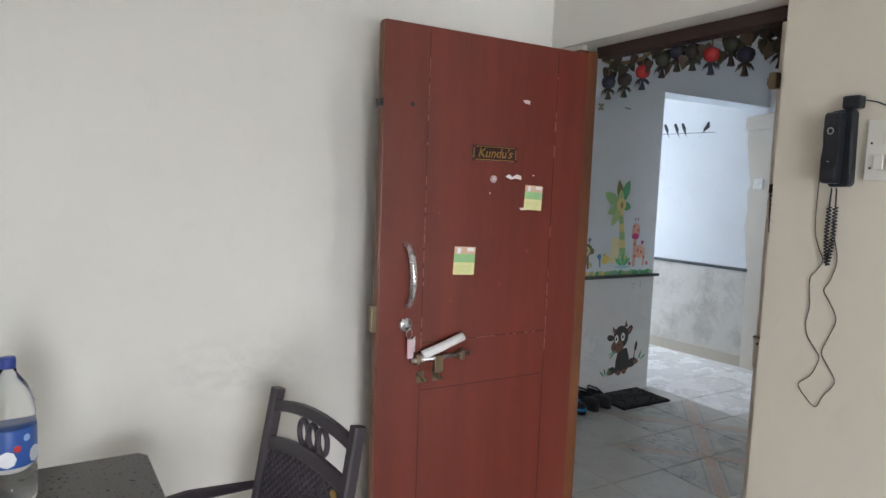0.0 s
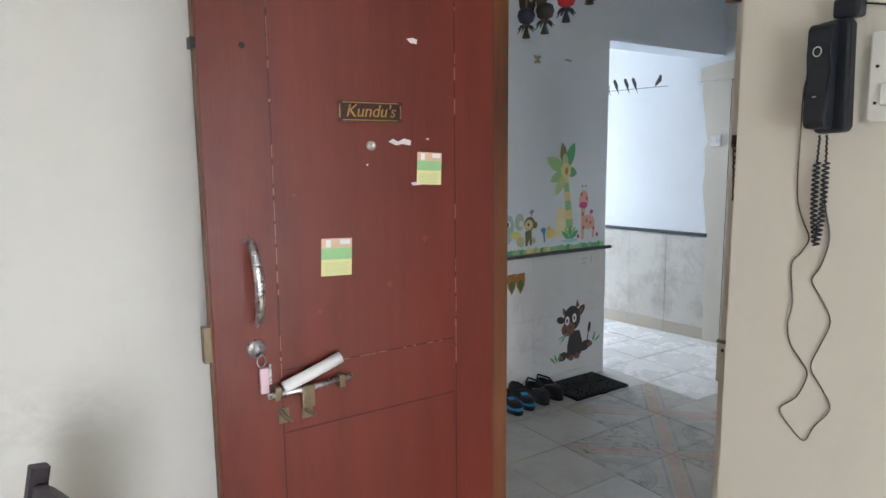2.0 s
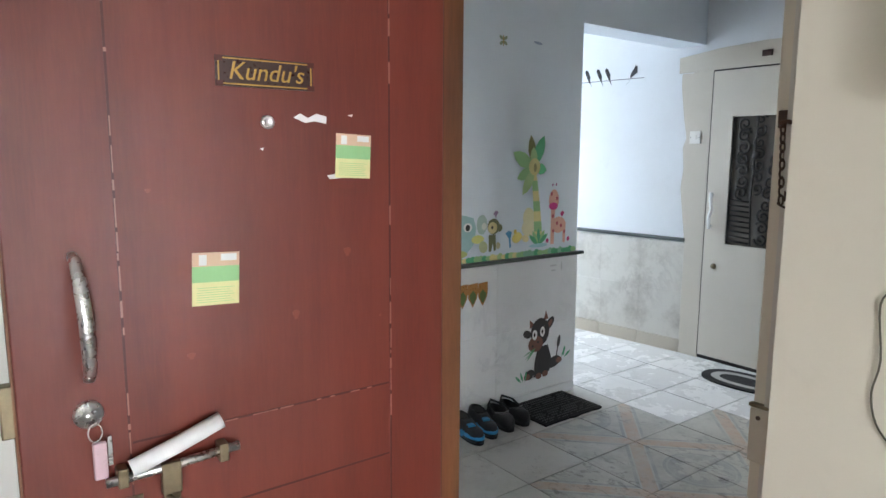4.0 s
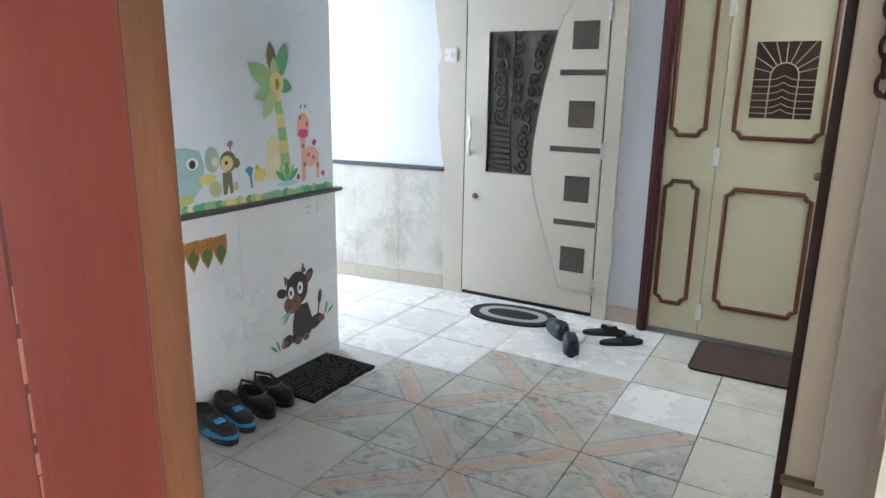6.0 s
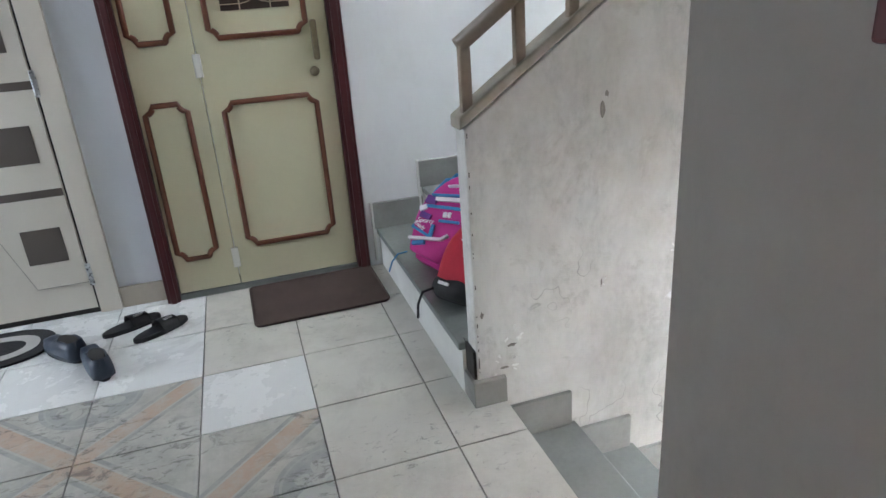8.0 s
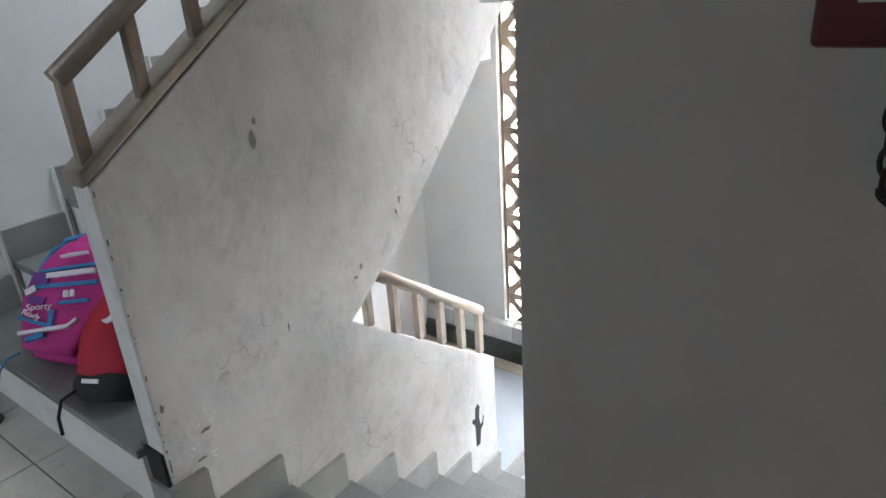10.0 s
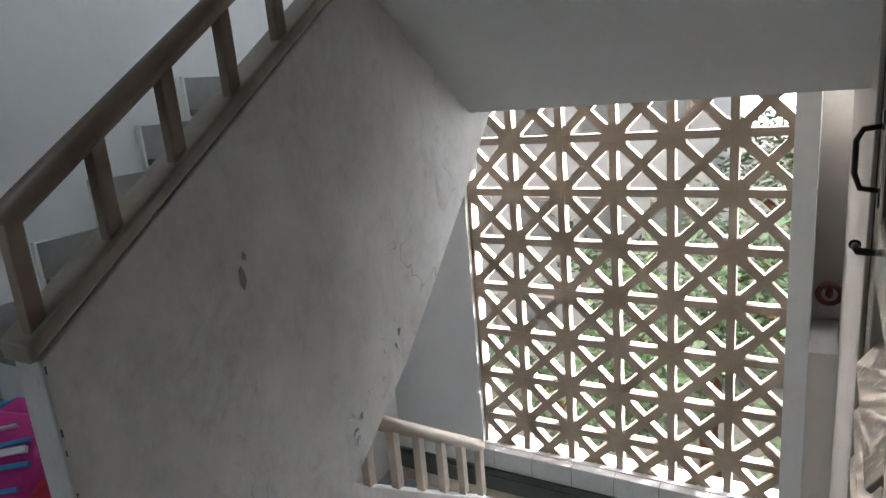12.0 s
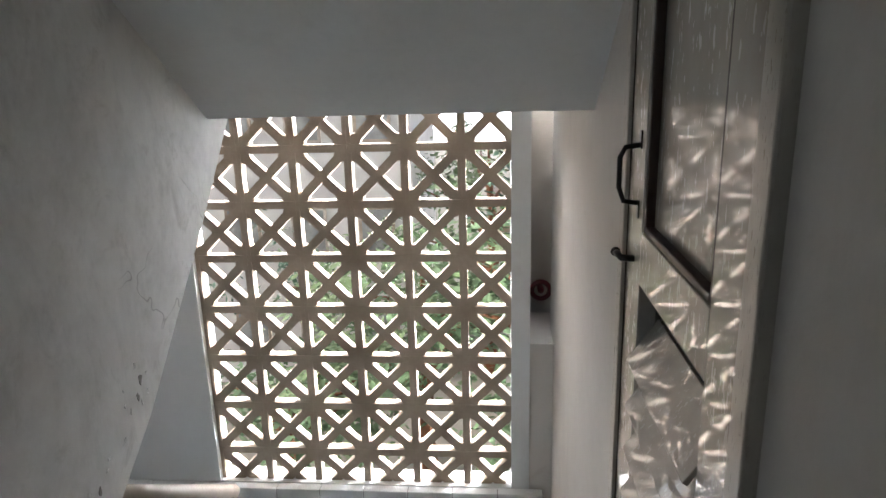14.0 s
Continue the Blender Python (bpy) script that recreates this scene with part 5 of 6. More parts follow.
s.oval(3.55, 1.055, 0.012, 0.014, (0.7, 0.5, 0.1))
s.oval(3.63, 1.01, 0.03, 0.02, (0.8, 0.7, 0.4), -20)
s = Sticker("lion_sticker", "pale yellow cartoon lion behind the palm", PIL_Y - 0.0001)
s.oval(3.655, 1.13, 0.045, 0.06, (0.78, 0.72, 0.45))
s.oval(3.66, 1.07, 0.06, 0.05, (0.8, 0.74, 0.5))
s = Sticker("grass_sticker", "green grass border wall sticker above the ledge", PIL_Y - 0.0002)
rg = random.Random(8)
for k in range(46):
    x = 2.75 + 0.0285 * k
    c = (G1, G2, G3, YEL)[rg.randrange(4)] if x < 3.6 else (G1, G2, (0.25, 0.5, 0.33))[rg.randrange(3)]
    s.oval(x, 0.918, 0.022, rg.uniform(0.012, 0.026), c, 0, "tuft")
s = Sticker("butterfly_sticker", "small dragonfly wall sticker", Y0)
for dx, dz in ((-0.016, 0.014), (0.016, 0.014), (-0.014, -0.014), (0.014, -0.012)):
    s.oval(3.434 + dx, 2.108 + dz, 0.015, 0.009, (0.3, 0.36, 0.25), 40 if dx * dz > 0 else -40)
s.oval(3.434, 2.108, 0.005, 0.03, (0.4, 0.3, 0.12))
s = Sticker("fish_sticker", "small grey wall sticker", Y0)
s.oval(3.696, 2.12, 0.035, 0.008, (0.35, 0.42, 0.55), -6)
s = Sticker("calf_sticker", "black and brown cartoon calf wall sticker", PIL_Y - 0.0124)
BK, BR = (0.035, 0.028, 0.028), (0.2, 0.085, 0.055)
s.oval(3.655, 0.43, 0.035, 0.024, BK, -20)
s.oval(3.845, 0.475, 0.045, 0.026, BK, 50)
s.oval(3.843, 0.472, 0.03, 0.014, BR, 50)
s.shape([(3.675, 0.46), (3.672, 0.515), (3.71, 0.485)], BR)
s.shape([(3.79, 0.5), (3.805, 0.56), (3.83, 0.505)], BR)
s.oval(3.885, 0.22, 0.062, 0.035, BK, 15)
s.shape([(3.9, 0.24), (3.912, 0.245), (3.925, 0.33), (3.918, 0.335)], BK)
s.oval(3.925, 0.345, 0.014, 0.04, BK, -10)
s.shape([(3.715, 0.15), (3.85, 0.17), (3.86, 0.26), (3.83, 0.34), (3.745, 0.34), (3.72, 0.25)], BK)
s.oval(3.68, 0.175, 0.04, 0.03, BK, 20)
s.oval(3.76, 0.43, 0.078, 0.088, BK)
s.oval(3.725, 0.36, 0.062, 0.05, BR)
for x, z in ((3.7, 0.35), (3.745, 0.37)):
    s.oval(x, z, 0.009, 0.007, BK)
for x, z in ((3.715, 0.418), (3.78, 0.43)):
    s.oval(x, z, 0.02, 0.032, (0.82, 0.82, 0.8))
    s.oval(x - 0.002, z, 0.008, 0.014, BK)
for x, z in ((3.658, 0.165), (3.755, 0.155), (3.81, 0.16), (3.93, 0.225)):
    s.oval(x, z, 0.026, 0.02, BR)
for x, z, t in ((3.625, 0.14, 110), (3.64, 0.14, 80), (3.61, 0.14, 135), (3.95, 0.24, 60), (3.965, 0.24, 80), (3.975, 0.235, 35)):
    s.leaf(x, z, 0.07, 0.008, t, (0.08, 0.35, 0.18))
for t in (200, 215, 225):
    s.leaf(3.72, 0.335, 0.1, 0.004, t, (0.1, 0.36, 0.16))
s = Sticker("faded_print", "faded grey print on the marble dado", PIL_Y - 0.0124)
for x, z, rx, rz in ((3.86, 0.83, 0.03, 0.006), (3.86, 0.8, 0.022, 0.005), (3.93, 0.82, 0.006, 0.03)):
    s.oval(x, z, rx, rz, (0.55, 0.56, 0.56))
hang = thing("leaf_bunting", "gold and green paper leaf bunting hung on the dado", "bunting")
gilt, gilt_green = flat_mat("gilt", (0.42, 0.2, 0.06), 0.3, 0.6), flat_mat("gilt_green", (0.12, 0.17, 0.05), 0.35, 0.4)
for k in range(4):
    x = 3.085 + 0.072 * k
    y = PIL_Y - 0.014
    flag = part("flag", prism([(x - 0.034, 0.785), (x + 0.034, 0.79), (x + 0.036, 0.74), (x + 0.03, 0.705), (x, 0.655), (x - 0.03, 0.705), (x - 0.036, 0.74)], "y", y - 0.0022, y), gilt, hang)
    part("leaf_print", prism([(x, 0.75), (x + 0.024, 0.725), (x + 0.02, 0.7), (x, 0.668), (x - 0.02, 0.7), (x - 0.024, 0.725)], "y", y - 0.0034, y - 0.002), gilt_green, flag)
# birds on a wire
perch = thing("bird_decal", "black wall decal of birds sitting on a wire", "wall decal")
part("wire", boxes(((5.4185, 4.16, 2.083), (5.4196, 4.95, 2.088))), ink, perch)
for k, y in enumerate((4.255, 4.47, 4.55, 4.66, 4.75, 4.86)):
    d = -0.035 if k == 0 else 0.016
    part("bird", prism([(y - d * 1.6, 2.045), (y - d * 0.6, 2.09), (y - 0.018 + d * 0.5, 2.13), (y + d, 2.178), (y + d + 0.018, 2.185), (y + d + 0.026, 2.165), (y + 0.022, 2.12), (y + 0.008 - d * 0.5, 2.085)], "x", 5.418, 5.4196), flat_mat("decal_black", (0.02, 0.02, 0.022)), perch)

perch.matrix_basis = SKEW @ Matrix.Translation((0, -0.15, 0))

# ---- switches, red box, chains ----


def switch_plate(label, x, y, z, size, conduit):
    ob = thing("switch_plate", label, "switch", None, "lobby switches")
    part("plate", boxes(((x - 0.012, y - size / 2, z - size / 2), (x, y + size / 2, z + size / 2)), bevel=0.004), white_plastic, ob)
    part("rocker", boxes(((x - 0.018, y - 0.013, z - 0.018), (x - 0.011, y + 0.013, z + 0.018)), bevel=0.003), white_plastic, ob)
    for s in (-1, 1):
        part("screw", lathe([(0.0035, 0), (0.0035, 0.002)], 8, pose(x - 0.012, y + s * size * 0.38, z, 0, -90, 0)), black_iron, ob)
    if conduit:
        part("conduit", tube([(x - 0.008, y, z + size / 2), (x - 0.008, y, 2.7)], 0.009, 8), white_plastic, ob, smooth=True)


switch_plate("white bell switch beside the beige door", NX, 3.555, 1.625, 0.09, False)
switch_plate("white switch with a conduit beside the stairs", 5.3, 1.075, 1.615, 0.085, True)
rb = thing("key_box", "dark red framed key box with a white label", "key box")
crimson = flat_mat("crimson", (0.13, 0.012, 0.018), 0.35)
part("case", boxes(((2.36, 1.26, 1.25), (2.535, 1.283, 1.5)), bevel=0.004), crimson, rb)
part("label", boxes(((2.382, 1.283, 1.275), (2.513, 1.2855, 1.478))), flat_mat("label_pale", (0.6, 0.62, 0.58), 0.3), rb, "pale printed label")
for k in range(4):
    part("print_line", boxes(((2.4, 1.2855, 1.3 + 0.045 * k), (2.495 - 0.02 * (k % 2), 1.2862, 1.308 + 0.045 * k))), flat_mat("print_red", (0.45, 0.12, 0.1)), rb)


def link_mesh(mat):
    pts = [(0.0045 * math.cos(a), 0, 0.0085 * math.sin(a)) for a in [i * math.pi / 6 for i in range(12)]]
    return mesh_of("link", tube(pts, 0.0017, 6, None, True), mat, True)


def chain(name, label, path, mat):
    ob = thing(name, label, "chain", None, "chains by the door")
    me = link_mesh(mat)
    pts = [Vector(p) for p in path]
    k = 0
    for a, b in zip(pts, pts[1:]):
        n = max(1, round((b - a).length / 0.0128))
        turn = (b - a).to_track_quat("Z", "X").to_matrix().to_4x4()
        for i in range(n):
            o = new("link", me)
            o.parent = ob
            o.matrix_basis = Matrix.Translation(a.lerp(b, (i + 0.5) / n)) @ turn @ Matrix.Rotation(math.pi / 2 * (k % 2) + 0.3, 4, "Z")
            k += 1
    return ob


c1 = chain("key_chain", "black iron chain with a ring hanging from the box", [(2.49, 1.294, 1.4), (2.488, 1.294, 1.27), (2.483, 1.294, 1.17), (2.475, 1.296, 1.165), (2.464, 1.296, 1.2)], black_iron)
part("ring", tube([(2.462 + 0.014 * math.cos(a), 1.297, 1.225 + 0.017 * math.sin(a)) for a in [i * math.pi / 8 for i in range(16)]], 0.0028, 6, None, True), black_iron, c1)
part("strap", boxes(((2.452, 1.29, 1.24), (2.462, 1.296, 1.34))), black_iron, c1)
c2 = chain("door_chain", "rusty door chain hanging on the jamb", [(2.036, 1.29, 1.545), (2.036, 1.287, 1.49), (2.036, 1.284, 1.42), (2.038, 1.278, 1.417), (2.038, 1.279, 1.45)], rust_iron)
part("anchor_plate", boxes(((2.037, 1.275, 1.54), (2.045, 1.3, 1.568)), bevel=0.002), rust_iron, c2)
part("staple", tube([(2.04, 1.276, 1.548), (2.026, 1.28, 1.55), (2.024, 1.288, 1.548), (2.04, 1.296, 1.546)], 0.0035, 6), rust_iron, c2, "", True)
st = thing("strike_box", "beige painted strike plate on the door jamb", "strike plate")
part("box", boxes(((2.034, 1.27, 0.98), (2.046, 1.308, 1.076)), bevel=0.003), door_beige_dark, st)
part("cap", boxes(((2.034, 1.276, 1.076), (2.046, 1.311, 1.083)), bevel=0.002), brass_old, st, "rusty top edge")
part("screw", lathe([(0.004, 0), (0.004, 0.002)], 8, pose(2.034, 1.292, 1.06, 0, -90, 0)), rust_iron, st)
part("latch_keep", boxes(((2.02, 1.296, 1.86), (2.046, 1.322, 1.91)), bevel=0.003), brass_old, frame_d, "old brass latch keep")
part("latch_tongue", boxes(((2.028, 1.322, 1.872), (2.042, 1.332, 1.898)), bevel=0.002), brass_old, frame_d)

for ob in (rb, c1):
    ob.matrix_basis = pose(0.008, 0.005, 0.004)

# ---- garland over the doorway ----
gar = thing("door_garland", "dark cloth garland of pots, leaves and red flowers over the doorway", "garland")
GX = 2.116


def swag(pts):
    return tube([(GX + 0.006 * math.sin(i * 2.2), y, z) for i, (y, z) in enumerate(pts)], 0.008, 6)


rope = flat_mat("rope", (0.2, 0.15, 0.08))
part("rope", swag([(2.15, 2.075), (2.1, 2.055), (2.02, 2.045), (1.94, 2.05), (1.88, 2.075), (1.83, 2.12)]), rope, gar, "", True)
part("rope", swag([(1.7, 2.12), (1.64, 2.09), (1.56, 2.075), (1.48, 2.075), (1.4, 2.085), (1.34, 2.11)]), rope, gar, "", True)
rg = random.Random(21)
dk = [flat_mat("felt_dark", c) for c in ((0.02, 0.022, 0.045), (0.03, 0.02, 0.018), (0.045, 0.035, 0.02), (0.03, 0.035, 0.02))]
leaf_brown = [flat_mat("felt_leaf", c) for c in ((0.075, 0.05, 0.035), (0.05, 0.04, 0.03), (0.06, 0.065, 0.03))]
red_felt = flat_mat("felt_red", (0.4, 0.02, 0.02))
heart = [(0, -0.032), (0.014, -0.012), (0.02, 0.006), (0.012, 0.016), (0, 0.01), (-0.012, 0.016), (-0.02, 0.006), (-0.014, -0.012)]
for k in range(30):
    y = 2.13 - 0.8 * k / 29
    z = 2.04 - 0.02 * math.sin(k * 1.7) + rg.uniform(-0.02, 0.02)
    m = Matrix.Translation((GX + rg.uniform(-0.015, 0.015), y, z)) @ Matrix.Rotation(rg.uniform(-0.5, 0.5), 4, "X") @ Matrix.Rotation(rg.uniform(-0.6, 0.6), 4, "Z")
    part("leaf", prism([(u * 1.25, v * 1.2) for u, v in heart], "x", -0.003, 0.003, m, 0.0012), leaf_brown[k % 3], gar)
for k, (y, z, red) in enumerate(((2.11, 1.975, 0), (2.02, 1.975, 0), (1.925, 1.995, 1), (1.83, 2.03, 0), (1.76, 2.045, 0), (1.69, 2.04, 0), (1.61, 2.015, 1), (1.53, 2.035, 0), (1.475, 1.995, 0), (1.4, 2.06, 0), (1.35, 2.005, 0))):
    pot = part("pot", lathe([(0.008, -0.024), (0.024, -0.014), (0.03, 0.004), (0.026, 0.02), (0.012, 0.028), (0.006, 0.03)], 12, Matrix.Translation((GX, y, z))), red_felt if red else dk[k % 4], gar, "", True)
    bm = tube([(GX, y, z + 0.028), (GX, y, z + 0.075)], 0.003, 5)
    part("cord", bm, rope, pot)
    bm = bmesh.new()
    for i in range(9):
        a = i * 0.7
        r = 0.03
        tube([(GX, y, z - 0.022), (GX + 0.6 * r * math.cos(a), y + 0.6 * r * math.sin(a), z - 0.03), (GX + r * math.cos(a), y + r * math.sin(a), z - 0.042 - 0.01 * (i % 2))], [0.003, 0.004, 0.001], 5, bm)
    lathe([(0.004, -0.03), (0.006, -0.04), (0.014, -0.066), (0.003, -0.068)], 8, Matrix.Translation((GX, y, z)), bm)
    part("tassel", bm, dk[(k + 2) % 4], pot)

# ---- mats ----
mat_black = stuff_mat("mat_black", (0.006, 0.006, 0.008), (0.016, 0.016, 0.018), 0.9, 30, 200, 0, 0.5, 0.7)
mat_thread = flat_mat("mat_thread", (0.13, 0.13, 0.13), 0.9)
m1 = thing("door_mat", "black woven rag mat beside the marble dado", "door mat", pose(3.735, 3.366, 0.001, 0, 0, 0.5))
rg = random.Random(5)
edge = []
for i in range(13):
    edge.append((-0.235 + 0.47 * i / 12, -0.17 + rg.uniform(-0.006, 0.006)))
for i in range(13):
    edge.append((0.235 - 0.47 * i / 12, 0.155 + rg.uniform(-0.006, 0.006)))
part("weave", prism(edge, "z", 0, 0.012), mat_black, m1, at=Matrix())
bm = bmesh.new()
for i in range(12):
    for j in range(26):
        if rg.random() < 0.85:
            u, v = -0.215 + 0.43 * j / 25, -0.15 + 0.29 * i / 11
            box_into(bm, (u, v, 0.011), (u + 0.009, v + 0.005, 0.0185))
tagged(part("woven_thread", bm, mat_thread, m1, at=Matrix()), "", "", "", "stuff")
for i in range(14):
    v = -0.155 + 0.3 * i / 13
    part("rib", tube([(-0.232, v, 0.011), (0, v + 0.002, 0.0115), (0.232, v, 0.011)], 0.006, 5), mat_black, m1, at=Matrix())
m2 = thing("oval_mat", "black oval mat with a grey ring at the beige door", "door mat", pose(5.095, 2.93, 0.001, 0, 0, 4))


def oval_ring(a0, b0, a1, b1, z):
    bm = bmesh.new()
    def pt(a, b, t, zz):
        c, s = math.cos(t), math.sin(t)
        return (b * math.copysign(abs(s) ** 0.9, s), a * math.copysign(abs(c) ** 0.8, c), zz)
    n = 40
    rows = [[bm.verts.new(pt(a, b, 2 * math.pi * i / n, zz)) for i in range(n)] for a, b, zz in ((a0, b0, 0), (a0, b0, z), (a1, b1, z), (a1, b1, 0))]
    for r0, r1 in zip(rows, rows[1:] + rows[:1]):
        for i in range(n):
            bm.faces.new((r0[i], r0[(i + 1) % n], r1[(i + 1) % n], r1[i]))
    return bm


part("outer_ring", oval_ring(0.285, 0.175, 0.225, 0.122, 0.01), mat_black, m2, at=Matrix())
part("grey_ring", oval_ring(0.2245, 0.1215, 0.17, 0.078, 0.011), flat_mat("mat_grey", (0.38, 0.36, 0.34), 0.9), m2, at=Matrix())
part("centre", oval_ring(0.1695, 0.0775, 0.002, 0.001, 0.01), mat_black, m2, at=Matrix())
m3 = thing("door_mat", "plain dark brown mat with rounded corners at the olive door", "door mat", pose(5.055, 1.51, 0.001, 0, 0, 1))
brown_mat = stuff_mat("brown_mat", (0.05, 0.03, 0.024), (0.075, 0.048, 0.04), 0.95, 6, 250, 0, 0.6, 0.7)
mp = arc(0.19, -0.275, 0.025, -90, 0, 4) + arc(0.19, 0.275, 0.025, 0, 90, 4) + arc(-0.19, 0.275, 0.025, 90, 180, 4) + arc(-0.19, -0.275, 0.025, 180, 270, 4)
part("surface", prism(mp, "z", 0, 0.012, None, 0.003), brown_mat, m3, at=Matrix())
part("border", tube([(x, y, 0.011) for x, y in mp], 0.006, 6, None, True), flat_mat("mat_border", (0.075, 0.05, 0.042), 0.9), m3, smooth=True, at=Matrix())

# ---- footwear ----
navy = stuff_mat("navy_shoe", (0.014, 0.024, 0.046), (0.03, 0.042, 0.062), 0.4, 15, 160, 0, 0.1, 0.6)
black_shoe = stuff_mat("black_shoe", (0.006, 0.006, 0.008), (0.014, 0.014, 0.017), 0.5, 15, 160, 0, 0.15, 0.6)
blue_trim = flat_mat("blue_trim", (0.03, 0.3, 0.6), 0.45)
grey_trim = flat_mat("grey_trim", (0.2, 0.2, 0.2), 0.5)


def shoe_upper(L, W, H, opening, toe_h):
    bm = bmesh.new()
    rings = []
    n = 14
    for i in range(n + 1):
        f = i / n
        w = W * (0.62 + 0.38 * math.sin(math.pi * min(1, 0.25 + f * 0.62)))
        if f > 0.82:
            w *= math.sqrt(max(0.02, 1 - ((f - 0.82) / 0.185) ** 2))
        if f < 0.1:
            w *= math.sqrt(max(0.1, 1 - ((0.1 - f) / 0.115) ** 2))
        h = H if f < 0.3 else H + (toe_h - H) * min(1, (f - 0.3) / 0.35)
        if f > 0.85:
            h *= 1 - 0.45 * ((f - 0.85) / 0.15) ** 2
        inside = 0.04 < f < opening
        x = L * (f - 0.45)
        ti, zi = (0.66, 0.018) if inside else (0.4, h * 1.04)
        prof = [(-w, 0.0), (-w * 1.03, 0.02), (-w * 0.97, h * 0.6), (-w * 0.76, h), (-w * ti, h * 0.98 if inside else h * 1.03), (-w * ti * 0.85, zi), (w * ti * 0.85, zi), (w * ti, h * 0.98 if inside else h * 1.03), (w * 0.76, h), (w * 0.97, h * 0.6), (w * 1.03, 0.02), (w, 0.0)]
        rings.append([bm.verts.new((x, y, z)) for y, z in prof])
    for a, b in zip(rings, rings[1:]):
        k = len(a)
        for i in range(k):
            bm.faces.new((a[i], a[(i + 1) % k], b[(i + 1) % k], b[i]))
    bm.faces.new(rings[0])
    bm.faces.new(rings[-1][::-1])
    return bm


def sole_outline(L, W, grow=0.0):
    pts = []
    for i in range(28):
        t = 2 * math.pi * i / 28
        u, v = math.cos(t), math.sin(t)
        x = (L / 2 + grow) * u
        w = (W + grow) * (0.88 + 0.14 * u)
        pts.append((x + 0.05 * L, w * math.copysign(abs(v) ** 0.75, v)))
    return pts


def shoe(label, m, mat, L=0.27, W=0.046, H=0.075, opening=0.5, toe_h=0.05, sole=None, stripe=None, group=""):
    ob = thing("shoe", label, "shoe", m, group)
    part("sole", prism(sole_outline(L, W), "z", 0, 0.02, None, 0.003), sole or rubber, ob, smooth=False, at=Matrix())
    part("upper", shoe_upper(L, W, H, opening, toe_h), mat, ob, smooth=True, at=Matrix.Translation((0, 0, 0.012)))
    hole = L * (opening + 0.05) / 2
    # flat dark plate near the rim, painted as the shade inside the shoe
    part("inside_shade", prism([(L * ((opening + 0.04) / 2 - 0.45) + hole * 0.82 * math.cos(a), W * 0.64 * math.sin(a)) for a in [i * math.pi / 10 for i in range(20)]], "z", H * 0.7, H * 0.955 + 0.012), shade_fill, ob, "dark plate painting the shade inside the shoe", at=Matrix())
    if stripe:
        part("toe_band", tube([(x, y, 0.036) for x, y in [(0.05 * L + (L / 2 - 0.004) * math.cos(a), W * 1.0 * math.sin(a)) for a in [-1.2 + 0.24 * i for i in range(11)]]], 0.011, 6), stripe, ob, "bright blue band round the toe", True, Matrix())
        for s in (-1, 1):
            part("stripe", prism([(-0.1 * L, 0.02), (0.12 * L, 0.016), (0.25 * L, 0.05), (0.1 * L, 0.055)], "y", s * (W * 1.0), s * (W * 1.0 + 0.003)), stripe, ob, at=Matrix())
        part("tongue", boxes(((-0.02, -0.02, 0.06), (0.06, 0.02, 0.078)), bevel=0.004), stripe, ob, at=Matrix())
    return ob


shoe("dark navy leather slip-on shoe on the tiles", pose(4.93, 2.565, 0.001, 0, 0, 40), navy, 0.25, 0.044, 0.085, 0.5, 0.055, None, None, "navy shoe pair")
shoe("dark navy leather slip-on shoe on the tiles", pose(4.75, 2.42, 0.001, 0, 0, 22), navy, 0.26, 0.044, 0.085, 0.5, 0.055, None, None, "navy shoe pair")
shoe("black sports shoe with bright blue stripes", pose(3.2, 3.385, 0.001, 0, 0, -104), black_shoe, 0.27, 0.047, 0.085, 0.42, 0.055, rubber, blue_trim, "sports shoe pair")
shoe("black sports shoe with bright blue stripes", pose(3.08, 3.37, 0.001, 0, 0, -98), black_shoe, 0.27, 0.047, 0.085, 0.42, 0.055, rubber, blue_trim, "sports shoe pair")


def sandal(label, m, group):
    ob = thing("sandal", label, "sandal", m, group)
    part("sole", prism(sole_outline(0.25, 0.046), "z", 0, 0.028, None, 0.004), black_shoe, ob, at=Matrix())
    part("toe_cap", shoe_upper(0.25, 0.046, 0.055, 0.62, 0.055), black_shoe, ob, smooth=True, at=Matrix.Translation((0, 0, 0.02)))
    part("back_strap", tube([(0.01, -0.046, 0.06), (-0.07, -0.042, 0.085), (-0.125, 0, 0.095), (-0.07, 0.042, 0.085), (0.01, 0.046, 0.06)], 0.007, 6), black_shoe, ob, "", True, Matrix())
    part("piping", tube([(0.02, -0.043, 0.075), (0.05, 0, 0.082), (0.02, 0.043, 0.075)], 0.0035, 6), grey_trim, ob, "", True, Matrix())
    return ob


sandal("black clog sandal with a heel strap", pose(3.33, 3.385, 0.001, 0, 0, -105), "clog sandal pair")
sandal("black clog sandal with a heel strap", pose(3.44, 3.395, 0.001, 0, 0, -98), "clog sandal pair")


